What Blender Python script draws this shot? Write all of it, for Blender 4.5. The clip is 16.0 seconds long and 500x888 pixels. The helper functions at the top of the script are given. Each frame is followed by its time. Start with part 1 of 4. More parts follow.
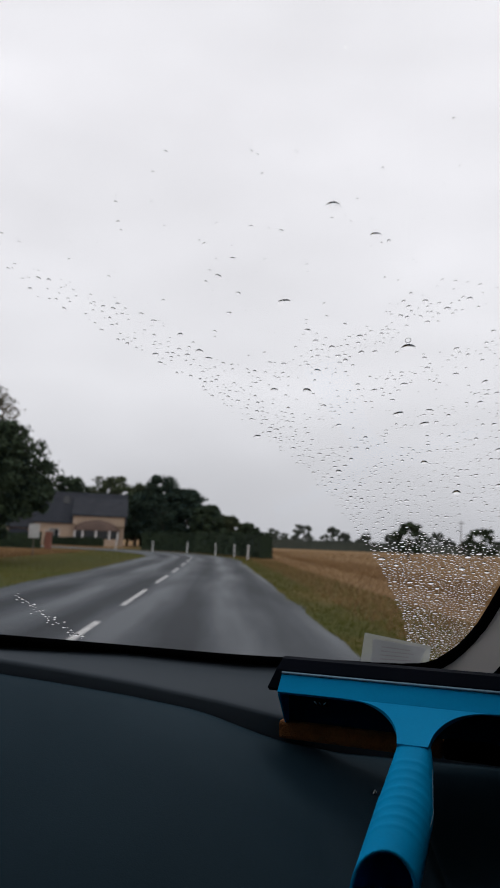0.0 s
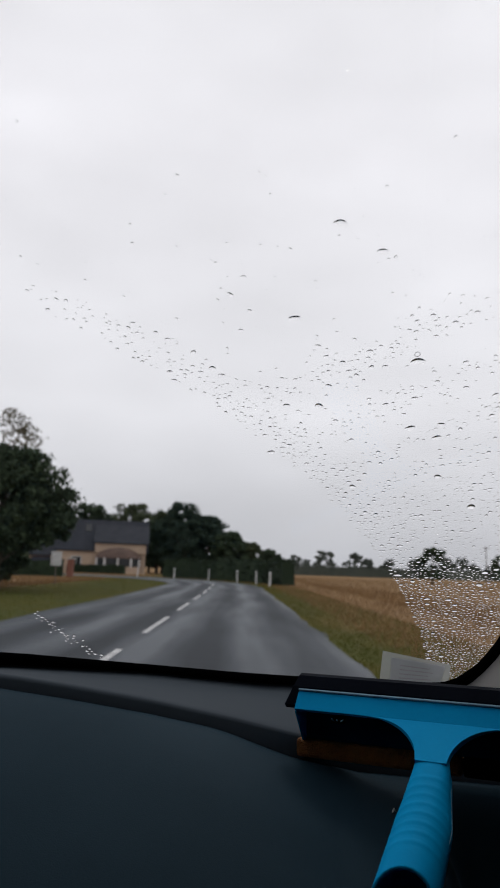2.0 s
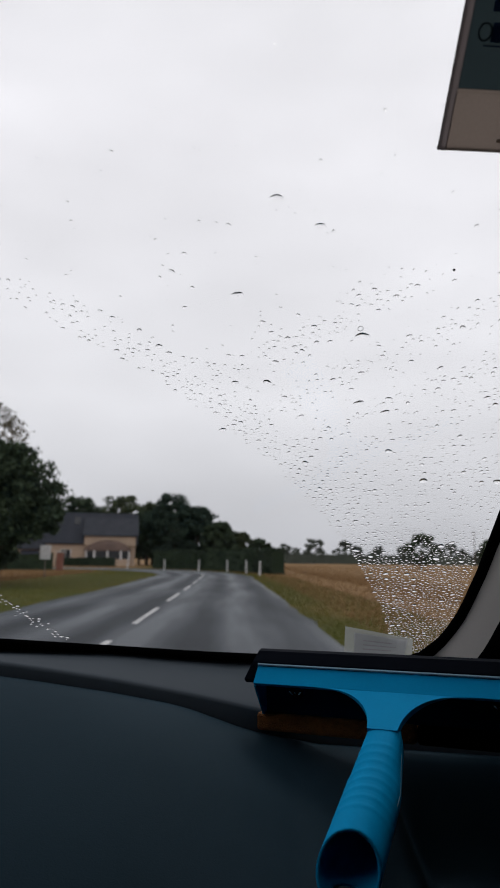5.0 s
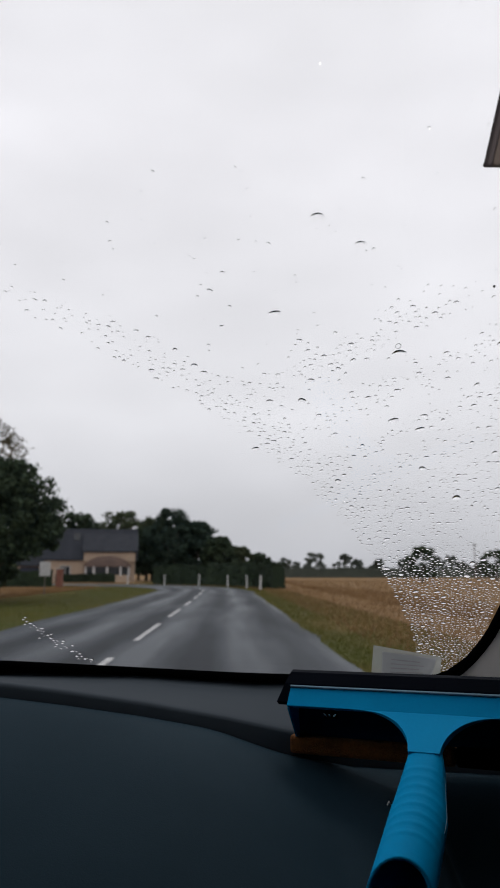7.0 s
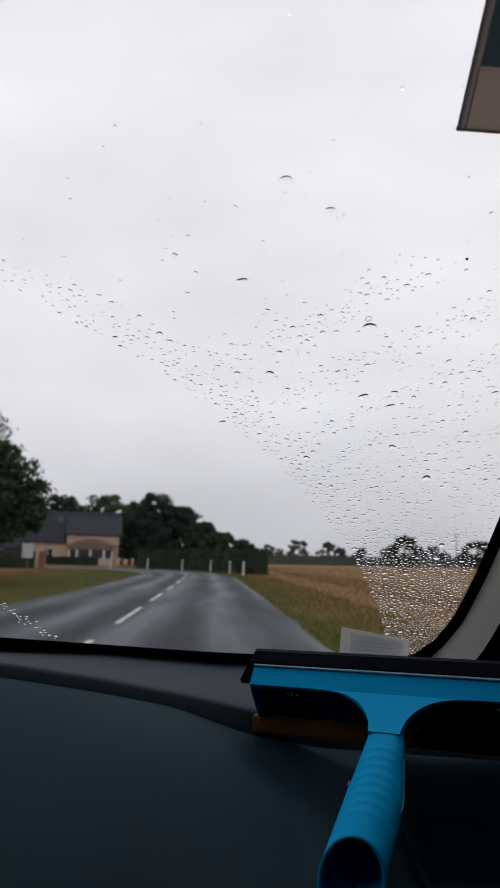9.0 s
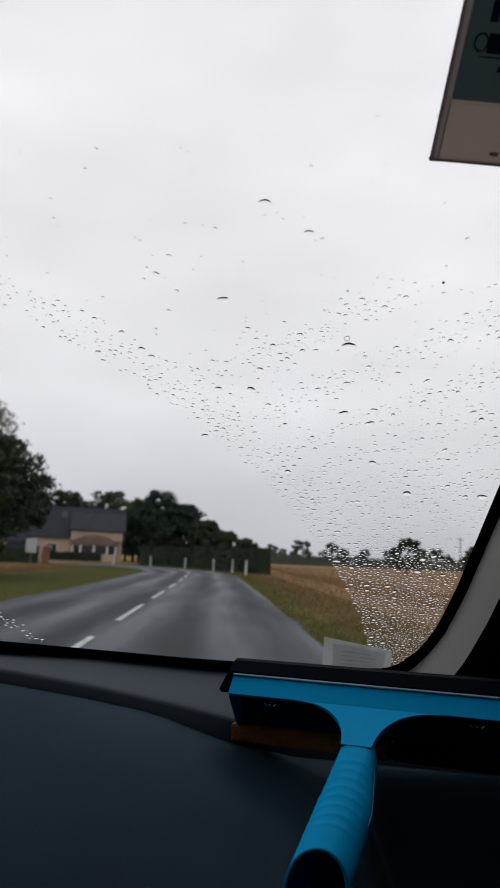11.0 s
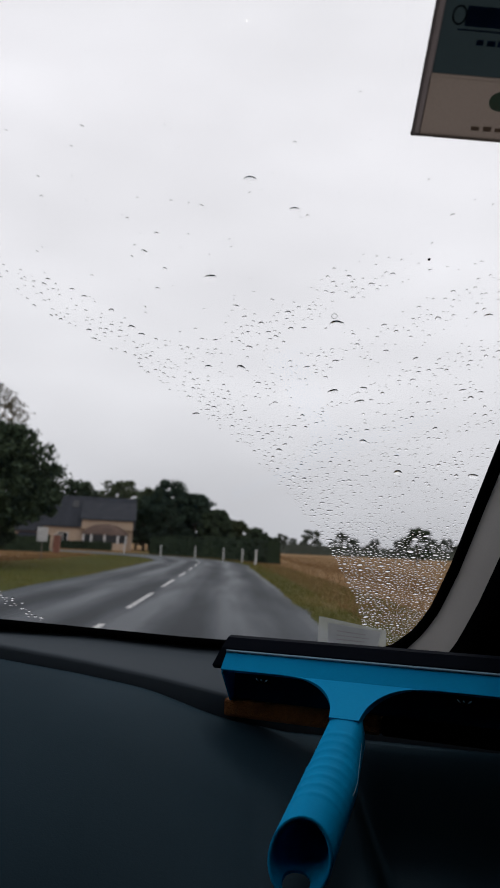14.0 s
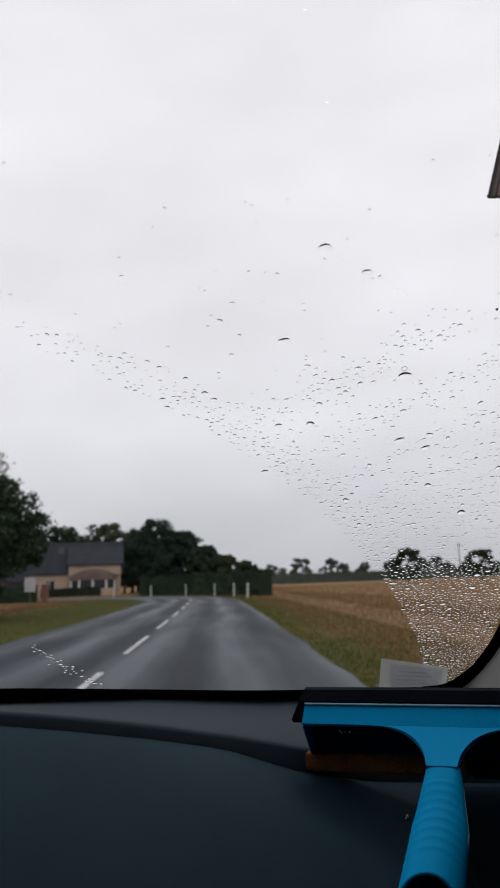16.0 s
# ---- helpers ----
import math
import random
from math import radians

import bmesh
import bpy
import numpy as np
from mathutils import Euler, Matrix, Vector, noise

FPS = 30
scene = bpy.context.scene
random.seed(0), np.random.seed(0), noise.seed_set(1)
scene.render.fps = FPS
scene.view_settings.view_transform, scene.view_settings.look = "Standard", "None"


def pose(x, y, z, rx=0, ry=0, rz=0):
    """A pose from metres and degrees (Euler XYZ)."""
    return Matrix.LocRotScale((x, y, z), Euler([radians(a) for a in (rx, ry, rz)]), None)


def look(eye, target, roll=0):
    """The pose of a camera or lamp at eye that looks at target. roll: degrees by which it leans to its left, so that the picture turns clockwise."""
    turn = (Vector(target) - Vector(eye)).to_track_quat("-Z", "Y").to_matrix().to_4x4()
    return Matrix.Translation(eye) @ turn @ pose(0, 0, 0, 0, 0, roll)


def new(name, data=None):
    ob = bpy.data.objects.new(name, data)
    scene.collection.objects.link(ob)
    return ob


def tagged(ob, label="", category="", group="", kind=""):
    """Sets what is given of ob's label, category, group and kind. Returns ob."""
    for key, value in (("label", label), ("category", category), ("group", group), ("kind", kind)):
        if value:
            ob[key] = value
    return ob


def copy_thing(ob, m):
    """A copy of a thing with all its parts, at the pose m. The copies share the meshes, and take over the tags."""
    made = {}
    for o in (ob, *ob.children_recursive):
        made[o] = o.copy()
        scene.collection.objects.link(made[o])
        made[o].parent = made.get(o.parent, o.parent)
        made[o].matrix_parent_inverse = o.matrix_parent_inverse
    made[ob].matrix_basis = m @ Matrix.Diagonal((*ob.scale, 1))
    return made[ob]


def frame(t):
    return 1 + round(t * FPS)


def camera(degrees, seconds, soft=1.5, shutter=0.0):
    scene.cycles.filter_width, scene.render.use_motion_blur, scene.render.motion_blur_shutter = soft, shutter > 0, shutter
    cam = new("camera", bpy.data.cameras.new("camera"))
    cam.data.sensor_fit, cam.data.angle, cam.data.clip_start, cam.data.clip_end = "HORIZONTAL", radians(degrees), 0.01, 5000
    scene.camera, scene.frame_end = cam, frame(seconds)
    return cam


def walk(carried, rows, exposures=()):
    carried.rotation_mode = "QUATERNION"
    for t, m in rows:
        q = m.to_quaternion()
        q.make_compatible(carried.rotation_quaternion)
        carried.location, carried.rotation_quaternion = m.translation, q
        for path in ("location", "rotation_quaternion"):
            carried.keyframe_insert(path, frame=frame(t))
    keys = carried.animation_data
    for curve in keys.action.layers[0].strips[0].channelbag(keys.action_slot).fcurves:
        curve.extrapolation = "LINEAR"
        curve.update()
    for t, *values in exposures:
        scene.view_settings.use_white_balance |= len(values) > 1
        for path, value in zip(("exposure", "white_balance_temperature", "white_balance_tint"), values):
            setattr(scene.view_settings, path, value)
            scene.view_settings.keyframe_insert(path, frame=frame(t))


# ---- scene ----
# ---------------- camera, held by the front passenger of a car on a country road ----------------
cam = camera(39.6, 16.0, soft=1.7)
cam.data.dof.use_dof, cam.data.dof.focus_distance, cam.data.dof.aperture_fstop = True, 0.62, 17.0
EXPO = 0.0
PATH = [
    (0, (0.0071, 0.0425, 1.1991), (0.0893, 2.0208, 1.4808), 2.26),
    (0.5, (0.0112, 0.0533, 1.1731), (0.085, 2.036, 1.4256), 0.75),
    (1, (-0.0046, 0.032, 1.2), (0.0502, 1.9959, 1.5742), 0.43),
    (1.5, (0.0174, 0.0374, 1.1893), (0.0595, 2.0063, 1.538), 0.93),
    (2, (0.0129, 0.0358, 1.1896), (0.0327, 2.0042, 1.5436), 1.96),
    (2.5, (0.0183, 0.033, 1.1916), (0.0504, 1.9999, 1.5529), 1.36),
    (3, (0.0242, 0.0375, 1.1808), (0.0641, 2.007, 1.5262), 1.1),
    (3.5, (0.0334, 0.0368, 1.1842), (0.0762, 2.0084, 1.5171), 1.73),
    (4, (0.0424, 0.0321, 1.1824), (0.081, 2.0019, 1.5263), 1.15),
    (4.2, (0.0438, 0.0313, 1.1804), (0.0968, 2.0014, 1.5206), 1.11),
    (6.3, (0.0331, 0.0382, 1.1782), (0.0838, 2.0116, 1.4994), 0.13),
    (6.5, (0.0222, 0.0396, 1.1752), (0.0828, 2.0106, 1.5092), 0.03),
    (7, (0.0148, 0.0373, 1.184), (0.0729, 2.0027, 1.5498), 0.1),
    (7.5, (0.0603, 0.0422, 1.1718), (0.1407, 2.014, 1.4967), 3.67),
    (8, (0.0432, 0.0425, 1.1813), (0.1085, 2.0089, 1.5408), 0.75),
    (8.3, (0.0639, 0.0677, 1.1563), (0.116, 2.0503, 1.4119), 0.9),
    (8.5, (0.0373, 0.0478, 1.1728), (0.1058, 2.0125, 1.5369), 0.08),
    (8.7, (0.0306, 0.0509, 1.1763), (0.1146, 2.0197, 1.5199), 0.66),
    (10.8, (0.0487, 0.0465, 1.1804), (0.1672, 2.0199, 1.4831), 2.42),
    (11, (0.05, 0.0399, 1.1874), (0.1329, 2.0115, 1.5129), 2.47),
    (11.5, (0.0435, 0.0393, 1.178), (0.1483, 2.0097, 1.5043), 1.64),
    (12, (0.0544, 0.0325, 1.1854), (0.1271, 2.0012, 1.5301), 1.36),
    (12.5, (0.0542, 0.0306, 1.1791), (0.133, 1.9969, 1.5362), 0.16),
    (13, (0.0681, 0.0324, 1.1773), (0.1578, 2.0039, 1.5013), 2.66),
    (13.5, (0.0681, 0.0308, 1.1825), (0.0907, 2.0008, 1.5269), 1.74),
    (14, (0.0662, 0.035, 1.1779), (0.1215, 2.0123, 1.473), 2.64),
    (14.5, (0.0657, 0.0372, 1.1726), (0.1432, 2.0138, 1.4673), 2.47),
    (15, (0.0471, 0.034, 1.1773), (0.1177, 2.0055, 1.5064), 0.0),
    (15.5, (0.0252, 0.0326, 1.1754), (0.097, 2.0014, 1.5201), -1.05),
    (16, (-0.0075, 0.0279, 1.196), (0.1018, 1.9873, 1.582), -2.02),
]
walk(cam, [(t, look(eye, target, roll)) for t, eye, target, roll in PATH], exposures=[(0.0, EXPO), (16.0, EXPO)])

# ---------------- overcast sky and a soft veiled sun ----------------
world = bpy.data.worlds.new("overcast_sky")
scene.world = world
world.use_nodes = True
wn, wl = world.node_tree.nodes, world.node_tree.links
wn.clear()
w_out = wn.new("ShaderNodeOutputWorld")
w_bg = wn.new("ShaderNodeBackground")
w_bg.inputs["Strength"].default_value = 1.0
sky = wn.new("ShaderNodeTexSky")
sky.sky_type, sky.sun_disc, sky.sun_elevation, sky.sun_rotation = "NISHITA", False, radians(66), radians(18)
sky.dust_density = 6.0
grey = wn.new("ShaderNodeHueSaturation")
grey.inputs["Saturation"].default_value = 0.12
grey.inputs["Value"].default_value = 0.10
wl.new(sky.outputs["Color"], grey.inputs["Color"])
w_co = wn.new("ShaderNodeTexCoord")
w_sep = wn.new("ShaderNodeSeparateXYZ")
wl.new(w_co.outputs["Generated"], w_sep.inputs["Vector"])
w_ramp = wn.new("ShaderNodeValToRGB")
w_ramp.color_ramp.elements[0].position, w_ramp.color_ramp.elements[0].color = 0.0, (0.611, 0.62, 0.664, 1)
w_ramp.color_ramp.elements[1].position, w_ramp.color_ramp.elements[1].color = 0.55, (1.010, 1.00, 1.052, 1)
mid = w_ramp.color_ramp.elements.new(0.22)
mid.color = (0.911, 0.91, 0.957, 1)
zenith = w_ramp.color_ramp.elements.new(0.80)
zenith.color = (0.90, 0.895, 0.94, 1)
wl.new(w_sep.outputs["Z"], w_ramp.inputs["Fac"])
w_map = wn.new("ShaderNodeMapping")
w_map.inputs["Scale"].default_value = (1.6, 1.6, 4.5)
wl.new(w_co.outputs["Generated"], w_map.inputs["Vector"])
w_noise = wn.new("ShaderNodeTexNoise")
w_noise.inputs["Scale"].default_value, w_noise.inputs["Detail"].default_value = 1.7, 5.0
wl.new(w_map.outputs["Vector"], w_noise.inputs["Vector"])
w_cl = wn.new("ShaderNodeMapRange")
w_cl.inputs["From Min"].default_value, w_cl.inputs["From Max"].default_value = 0.3, 0.7
w_cl.inputs["To Min"].default_value, w_cl.inputs["To Max"].default_value = 0.90, 1.06
wl.new(w_noise.outputs["Fac"], w_cl.inputs["Value"])
w_mul = wn.new("ShaderNodeMix")
w_mul.data_type, w_mul.blend_type = "RGBA", "MULTIPLY"
w_mul.inputs["Factor"].default_value = 1.0
wl.new(w_ramp.outputs["Color"], w_mul.inputs["A"])
wl.new(w_cl.outputs["Result"], w_mul.inputs["B"])
w_mix = wn.new("ShaderNodeMix")
w_mix.data_type = "RGBA"
w_mix.inputs["Factor"].default_value = 0.06
wl.new(w_mul.outputs["Result"], w_mix.inputs["A"])
wl.new(grey.outputs["Color"], w_mix.inputs["B"])
wl.new(w_mix.outputs["Result"], w_bg.inputs["Color"])
wl.new(w_bg.outputs["Background"], w_out.inputs["Surface"])

sun = new("sun", bpy.data.lights.new("sun", "SUN"))
sun.data.energy, sun.data.angle, sun.data.color = 0.45, radians(16), (1.0, 0.97, 0.93)
sun.matrix_world = look((6, 18, 43), (0, 0, 0))


# ---------------- materials ----------------
def mat(name, c1, c2=None, rough=0.7, scale=8.0, fine=80.0, bump=0.15, metal=0.0, rand=0.0, island=0.0, spec=0.5, rough_var=0.1, dist=0.01):
    """Two-scale noise between two colours, bump and uneven gloss; rand, island: brightness spread per object or per loose piece."""
    m = bpy.data.materials.new(name)
    m.use_nodes = True
    n, l = m.node_tree.nodes, m.node_tree.links
    b = n["Principled BSDF"]
    c2 = c2 or tuple(c * 0.72 for c in c1)
    co = n.new("ShaderNodeTexCoord")
    big, small = n.new("ShaderNodeTexNoise"), n.new("ShaderNodeTexNoise")
    big.inputs["Scale"].default_value, big.inputs["Detail"].default_value = scale, 4.0
    small.inputs["Scale"].default_value, small.inputs["Detail"].default_value = fine, 3.0
    for t in (big, small):
        l.new(co.outputs["Object"], t.inputs["Vector"])
    add = n.new("ShaderNodeMath")
    add.operation = "MULTIPLY_ADD"
    add.inputs[1].default_value = 0.45
    l.new(small.outputs["Fac"], add.inputs[0])
    l.new(big.outputs["Fac"], add.inputs[2])
    rng = n.new("ShaderNodeMapRange")
    rng.inputs["From Min"].default_value, rng.inputs["From Max"].default_value = 0.5, 0.95
    l.new(add.outputs["Value"], rng.inputs["Value"])
    mix = n.new("ShaderNodeMix")
    mix.data_type = "RGBA"
    mix.inputs["A"].default_value, mix.inputs["B"].default_value = (*c1, 1), (*c2, 1)
    l.new(rng.outputs["Result"], mix.inputs["Factor"])
    col = mix.outputs["Result"]
    if rand or island:
        src = n.new("ShaderNodeObjectInfo").outputs["Random"] if rand else n.new("ShaderNodeNewGeometry").outputs["Random Per Island"]
        amount = rand or island
        r2 = n.new("ShaderNodeMapRange")
        r2.inputs["To Min"].default_value, r2.inputs["To Max"].default_value = 1 - amount, 1 + amount
        l.new(src, r2.inputs["Value"])
        mul = n.new("ShaderNodeMix")
        mul.data_type, mul.blend_type = "RGBA", "MULTIPLY"
        mul.inputs["Factor"].default_value = 1.0
        l.new(col, mul.inputs["A"])
        l.new(r2.outputs["Result"], mul.inputs["B"])
        col = mul.outputs["Result"]
    l.new(col, b.inputs["Base Color"])
    rr = n.new("ShaderNodeMapRange")
    rr.inputs["To Min"].default_value, rr.inputs["To Max"].default_value = max(0.02, rough - rough_var), min(1.0, rough + rough_var)
    l.new(big.outputs["Fac"], rr.inputs["Value"])
    l.new(rr.outputs["Result"], b.inputs["Roughness"])
    b.inputs["Metallic"].default_value = metal
    b.inputs["Specular IOR Level"].default_value = spec
    if bump:
        bp = n.new("ShaderNodeBump")
        bp.inputs["Strength"].default_value, bp.inputs["Distance"].default_value = bump, dist
        l.new(small.outputs["Fac"], bp.inputs["Height"])
        l.new(bp.outputs["Normal"], b.inputs["Normal"])
    return m


def clear(name, ior, tint=(1, 1, 1)):
    m = bpy.data.materials.new(name)
    m.use_nodes = True
    b = m.node_tree.nodes["Principled BSDF"]
    b.inputs["Base Color"].default_value = (*tint, 1)
    b.inputs["Roughness"].default_value, b.inputs["IOR"].default_value = 0.0, ior
    b.inputs["Transmission Weight"].default_value = 1.0
    return m


M_DASH = mat("dash_grain", (0.0132, 0.0310, 0.0450), (0.0100, 0.0242, 0.0352), 0.66, 5, 900, 0.25, spec=0.06, dist=0.0006)
M_STRIP = mat("dash_strip", (0.035, 0.046, 0.057), (0.030, 0.040, 0.050), 0.8, 6, 900, 0.2, spec=0.15, dist=0.0005)
# Black rubber; also painted shade on the pillar and foam strip's end.
M_RUBBER_SHADE = mat("black_rubber_and_shade", (0.0025, 0.0025, 0.003), None, 0.75, 20, 300, 0.1, spec=0.02, dist=0.001)
M_PILLAR = mat("pillar_trim", (0.56, 0.535, 0.51), (0.51, 0.488, 0.463), 0.8, 6, 500, 0.12, dist=0.0006)
M_LINER = mat("headliner", (0.05, 0.049, 0.048), None, 0.9, 5, 300, 0.1, dist=0.001)
M_CABIN = mat("cabin_plastic", (0.008, 0.008, 0.009), None, 0.8, 5, 300, 0.1, spec=0.1, dist=0.001)
M_PAINT = mat("car_paint", (0.012, 0.013, 0.015), (0.009, 0.010, 0.012), 0.45, 3, 200, 0.0, spec=0.12)
M_TYRE = mat("tyre_rubber", (0.02, 0.02, 0.02), None, 0.85, 10, 100, 0.3)
M_RIM = mat("wheel_rim", (0.5, 0.5, 0.52), None, 0.35, 5, 60, 0.0, metal=0.9)
def sheet_glass(name, tint):
    """Thin flat glass: light goes straight through it, and it mirrors by Fresnel."""
    m = bpy.data.materials.new(name)
    m.use_nodes = True
    n, l = m.node_tree.nodes, m.node_tree.links
    n.remove(n["Principled BSDF"])
    tr, gl, fr, mx = n.new("ShaderNodeBsdfTransparent"), n.new("ShaderNodeBsdfGlossy"), n.new("ShaderNodeLayerWeight"), n.new("ShaderNodeMixShader")
    po, sc = n.new("ShaderNodeMath"), n.new("ShaderNodeMath")
    po.operation, sc.operation = "POWER", "MULTIPLY_ADD"
    po.inputs[1].default_value, sc.inputs[1].default_value, sc.inputs[2].default_value = 5.0, 0.95, 0.03
    tr.inputs["Color"].default_value = (*tint, 1)
    gl.inputs["Roughness"].default_value = 0.0
    l.new(fr.outputs["Facing"], po.inputs[0])
    l.new(po.outputs["Value"], sc.inputs[0])
    l.new(sc.outputs["Value"], mx.inputs["Fac"])
    l.new(tr.outputs["BSDF"], mx.inputs[1])
    l.new(gl.outputs["BSDF"], mx.inputs[2])
    l.new(mx.outputs["Shader"], n["Material Output"].inputs["Surface"])
    return m


M_GLASS = sheet_glass("windscreen_glass", (0.97, 0.972, 0.972))
M_WATER = clear("rain_water", 1.33)
M_BLUE = mat("blue_plastic", (0.000, 0.270, 0.550), (0.000, 0.240, 0.500), 0.6, 14, 400, 0.08, spec=0.03, dist=0.0008)
# Pale blue of the mould seam; on the lip it paints a highlight.
M_LIP = mat("pale_highlight_and_seam", (0.18, 0.34, 0.45), None, 0.35, 14, 400, 0.0)
# Blue plastic darkened to navy: the recess's shade is in the colour.
M_BLUE_SHADE = mat("shaded_blue_plastic", (0.001, 0.040, 0.105), (0.001, 0.034, 0.090), 0.6, 14, 400, 0.08, spec=0.03, dist=0.0008)
M_BLADE = mat("blade_rubber", (0.0020, 0.0042, 0.0095), (0.0016, 0.0034, 0.0075), 0.7, 20, 300, 0.1, spec=0.04, dist=0.001)
# Pale blue colour for the painted glints on the squeegee's clips.
M_GLINT = mat("pale_glint", (0.35, 0.62, 0.78), None, 0.4, 14, 400, 0.0)
M_SPONGE = mat("orange_sponge", (0.22, 0.075, 0.008), (0.12, 0.038, 0.004), 0.95, 60, 700, 0.8, dist=0.003)
M_WHITE = mat("white_plastic", (0.7, 0.7, 0.7), None, 0.5, 10, 100, 0.05)
M_TAUPE = mat("taupe_fabric", (0.165, 0.132, 0.112), (0.14, 0.112, 0.094), 0.85, 12, 700, 0.25, dist=0.0008)
M_HEM = mat("hem_fabric", (0.128, 0.108, 0.106), (0.11, 0.092, 0.09), 0.85, 12, 700, 0.25, dist=0.0008)
M_CARD = mat("dark_card", (0.022, 0.032, 0.035), (0.019, 0.028, 0.030), 0.4, 8, 200, 0.05)
M_PRINT = mat("dark_blue_print", (0.06, 0.10, 0.26), None, 0.5, 8, 100, 0.0)
M_CARD2 = mat("navy_ring_print", (0.035, 0.055, 0.12), None, 0.5, 8, 100, 0.0)
M_GREEN = mat("green_print", (0.12, 0.27, 0.22), (0.15, 0.25, 0.20), 0.7, 40, 300, 0.0)
M_FAINT = mat("faint_print", (0.30, 0.255, 0.215), None, 0.8, 40, 300, 0.0)
M_STICK = mat("sticker_film", (0.255, 0.27, 0.265), (0.225, 0.24, 0.235), 0.5, 10, 100, 0.0)
M_STICK2 = mat("sticker_print", (0.31, 0.32, 0.355), (0.275, 0.285, 0.32), 0.5, 10, 100, 0.0)
M_BARS = mat("sticker_lines", (0.285, 0.265, 0.31), None, 0.5, 10, 100, 0.0)
M_LINE = mat("road_paint", (0.54, 0.54, 0.53), (0.30, 0.30, 0.30), 0.55, 3, 30, 0.2)
M_BARK = mat("bark", (0.10, 0.08, 0.06), (0.06, 0.05, 0.04), 0.9, 4, 30, 0.6, dist=0.02)
M_PALEBARK = mat("pale_bark", (0.30, 0.28, 0.25), (0.14, 0.13, 0.12), 0.9, 4, 30, 0.4, dist=0.01)
M_LEAF = mat("dark_leaves", (0.0562, 0.0789, 0.0421), (0.0351, 0.0527, 0.0316), 0.8, 0.6, 4, 0.0, island=0.45, spec=0.12)
M_LEAF2 = mat("olive_leaves", (0.0772, 0.0913, 0.0456), (0.0491, 0.0650, 0.0334), 0.8, 0.6, 4, 0.0, island=0.45, spec=0.12)
M_LEAF3 = mat("autumn_leaves", (0.16, 0.13, 0.09), (0.10, 0.10, 0.07), 0.7, 0.6, 4, 0.0, island=0.4, spec=0.12)
M_PINE = mat("pine_needles", (0.0416, 0.0643, 0.0454), (0.0284, 0.0454, 0.0321), 0.8, 0.6, 4, 0.0, island=0.4, spec=0.12)
# Distance haze put into the colour: far foliage is paler and greyer.
M_FARLEAF = mat("hazed_leaves", (0.105, 0.120, 0.098), (0.078, 0.092, 0.078), 0.9, 0.6, 4, 0.0, island=0.4, spec=0.1)
M_HEDGE = mat("hedge_leaves", (0.0293, 0.0439, 0.0227), (0.0179, 0.0293, 0.0163), 0.8, 0.8, 5, 0.0, island=0.45, spec=0.12)
M_GRASS = mat("verge_grass", (0.058, 0.080, 0.008), (0.115, 0.098, 0.018), 0.9, 0.35, 3, 0.0, island=0.2, spec=0.1)
M_STUBBLE = mat("dry_stubble", (0.245, 0.148, 0.068), (0.180, 0.109, 0.050), 0.9, 0.2, 2, 0.0, island=0.16, spec=0.1)
M_RENDER = mat("cream_render", (0.45, 0.34, 0.25), (0.38, 0.29, 0.22), 0.9, 0.8, 12, 0.15)
M_SLATE = mat("slate_roof", (0.030, 0.033, 0.043), (0.020, 0.023, 0.030), 0.7, 1.2, 14, 0.4, spec=0.15)
M_TILE = mat("brown_tiles", (0.12, 0.075, 0.055), (0.08, 0.05, 0.04), 0.8, 1.2, 14, 0.4)
M_PANE = mat("dark_pane", (0.02, 0.022, 0.025), None, 0.1, 2, 20, 0.0)
M_NAVY = mat("navy_gate", (0.012, 0.017, 0.04), None, 0.5, 2, 20, 0.0)
M_BRICK = mat("red_brick", (0.22, 0.09, 0.06), (0.15, 0.065, 0.05), 0.9, 3, 25, 0.4)
M_CONC = mat("pale_concrete", (0.42, 0.41, 0.39), (0.32, 0.31, 0.29), 0.9, 3, 25, 0.2)
M_WOOD = mat("grey_wood", (0.14, 0.12, 0.10), None, 0.9, 3, 30, 0.3)


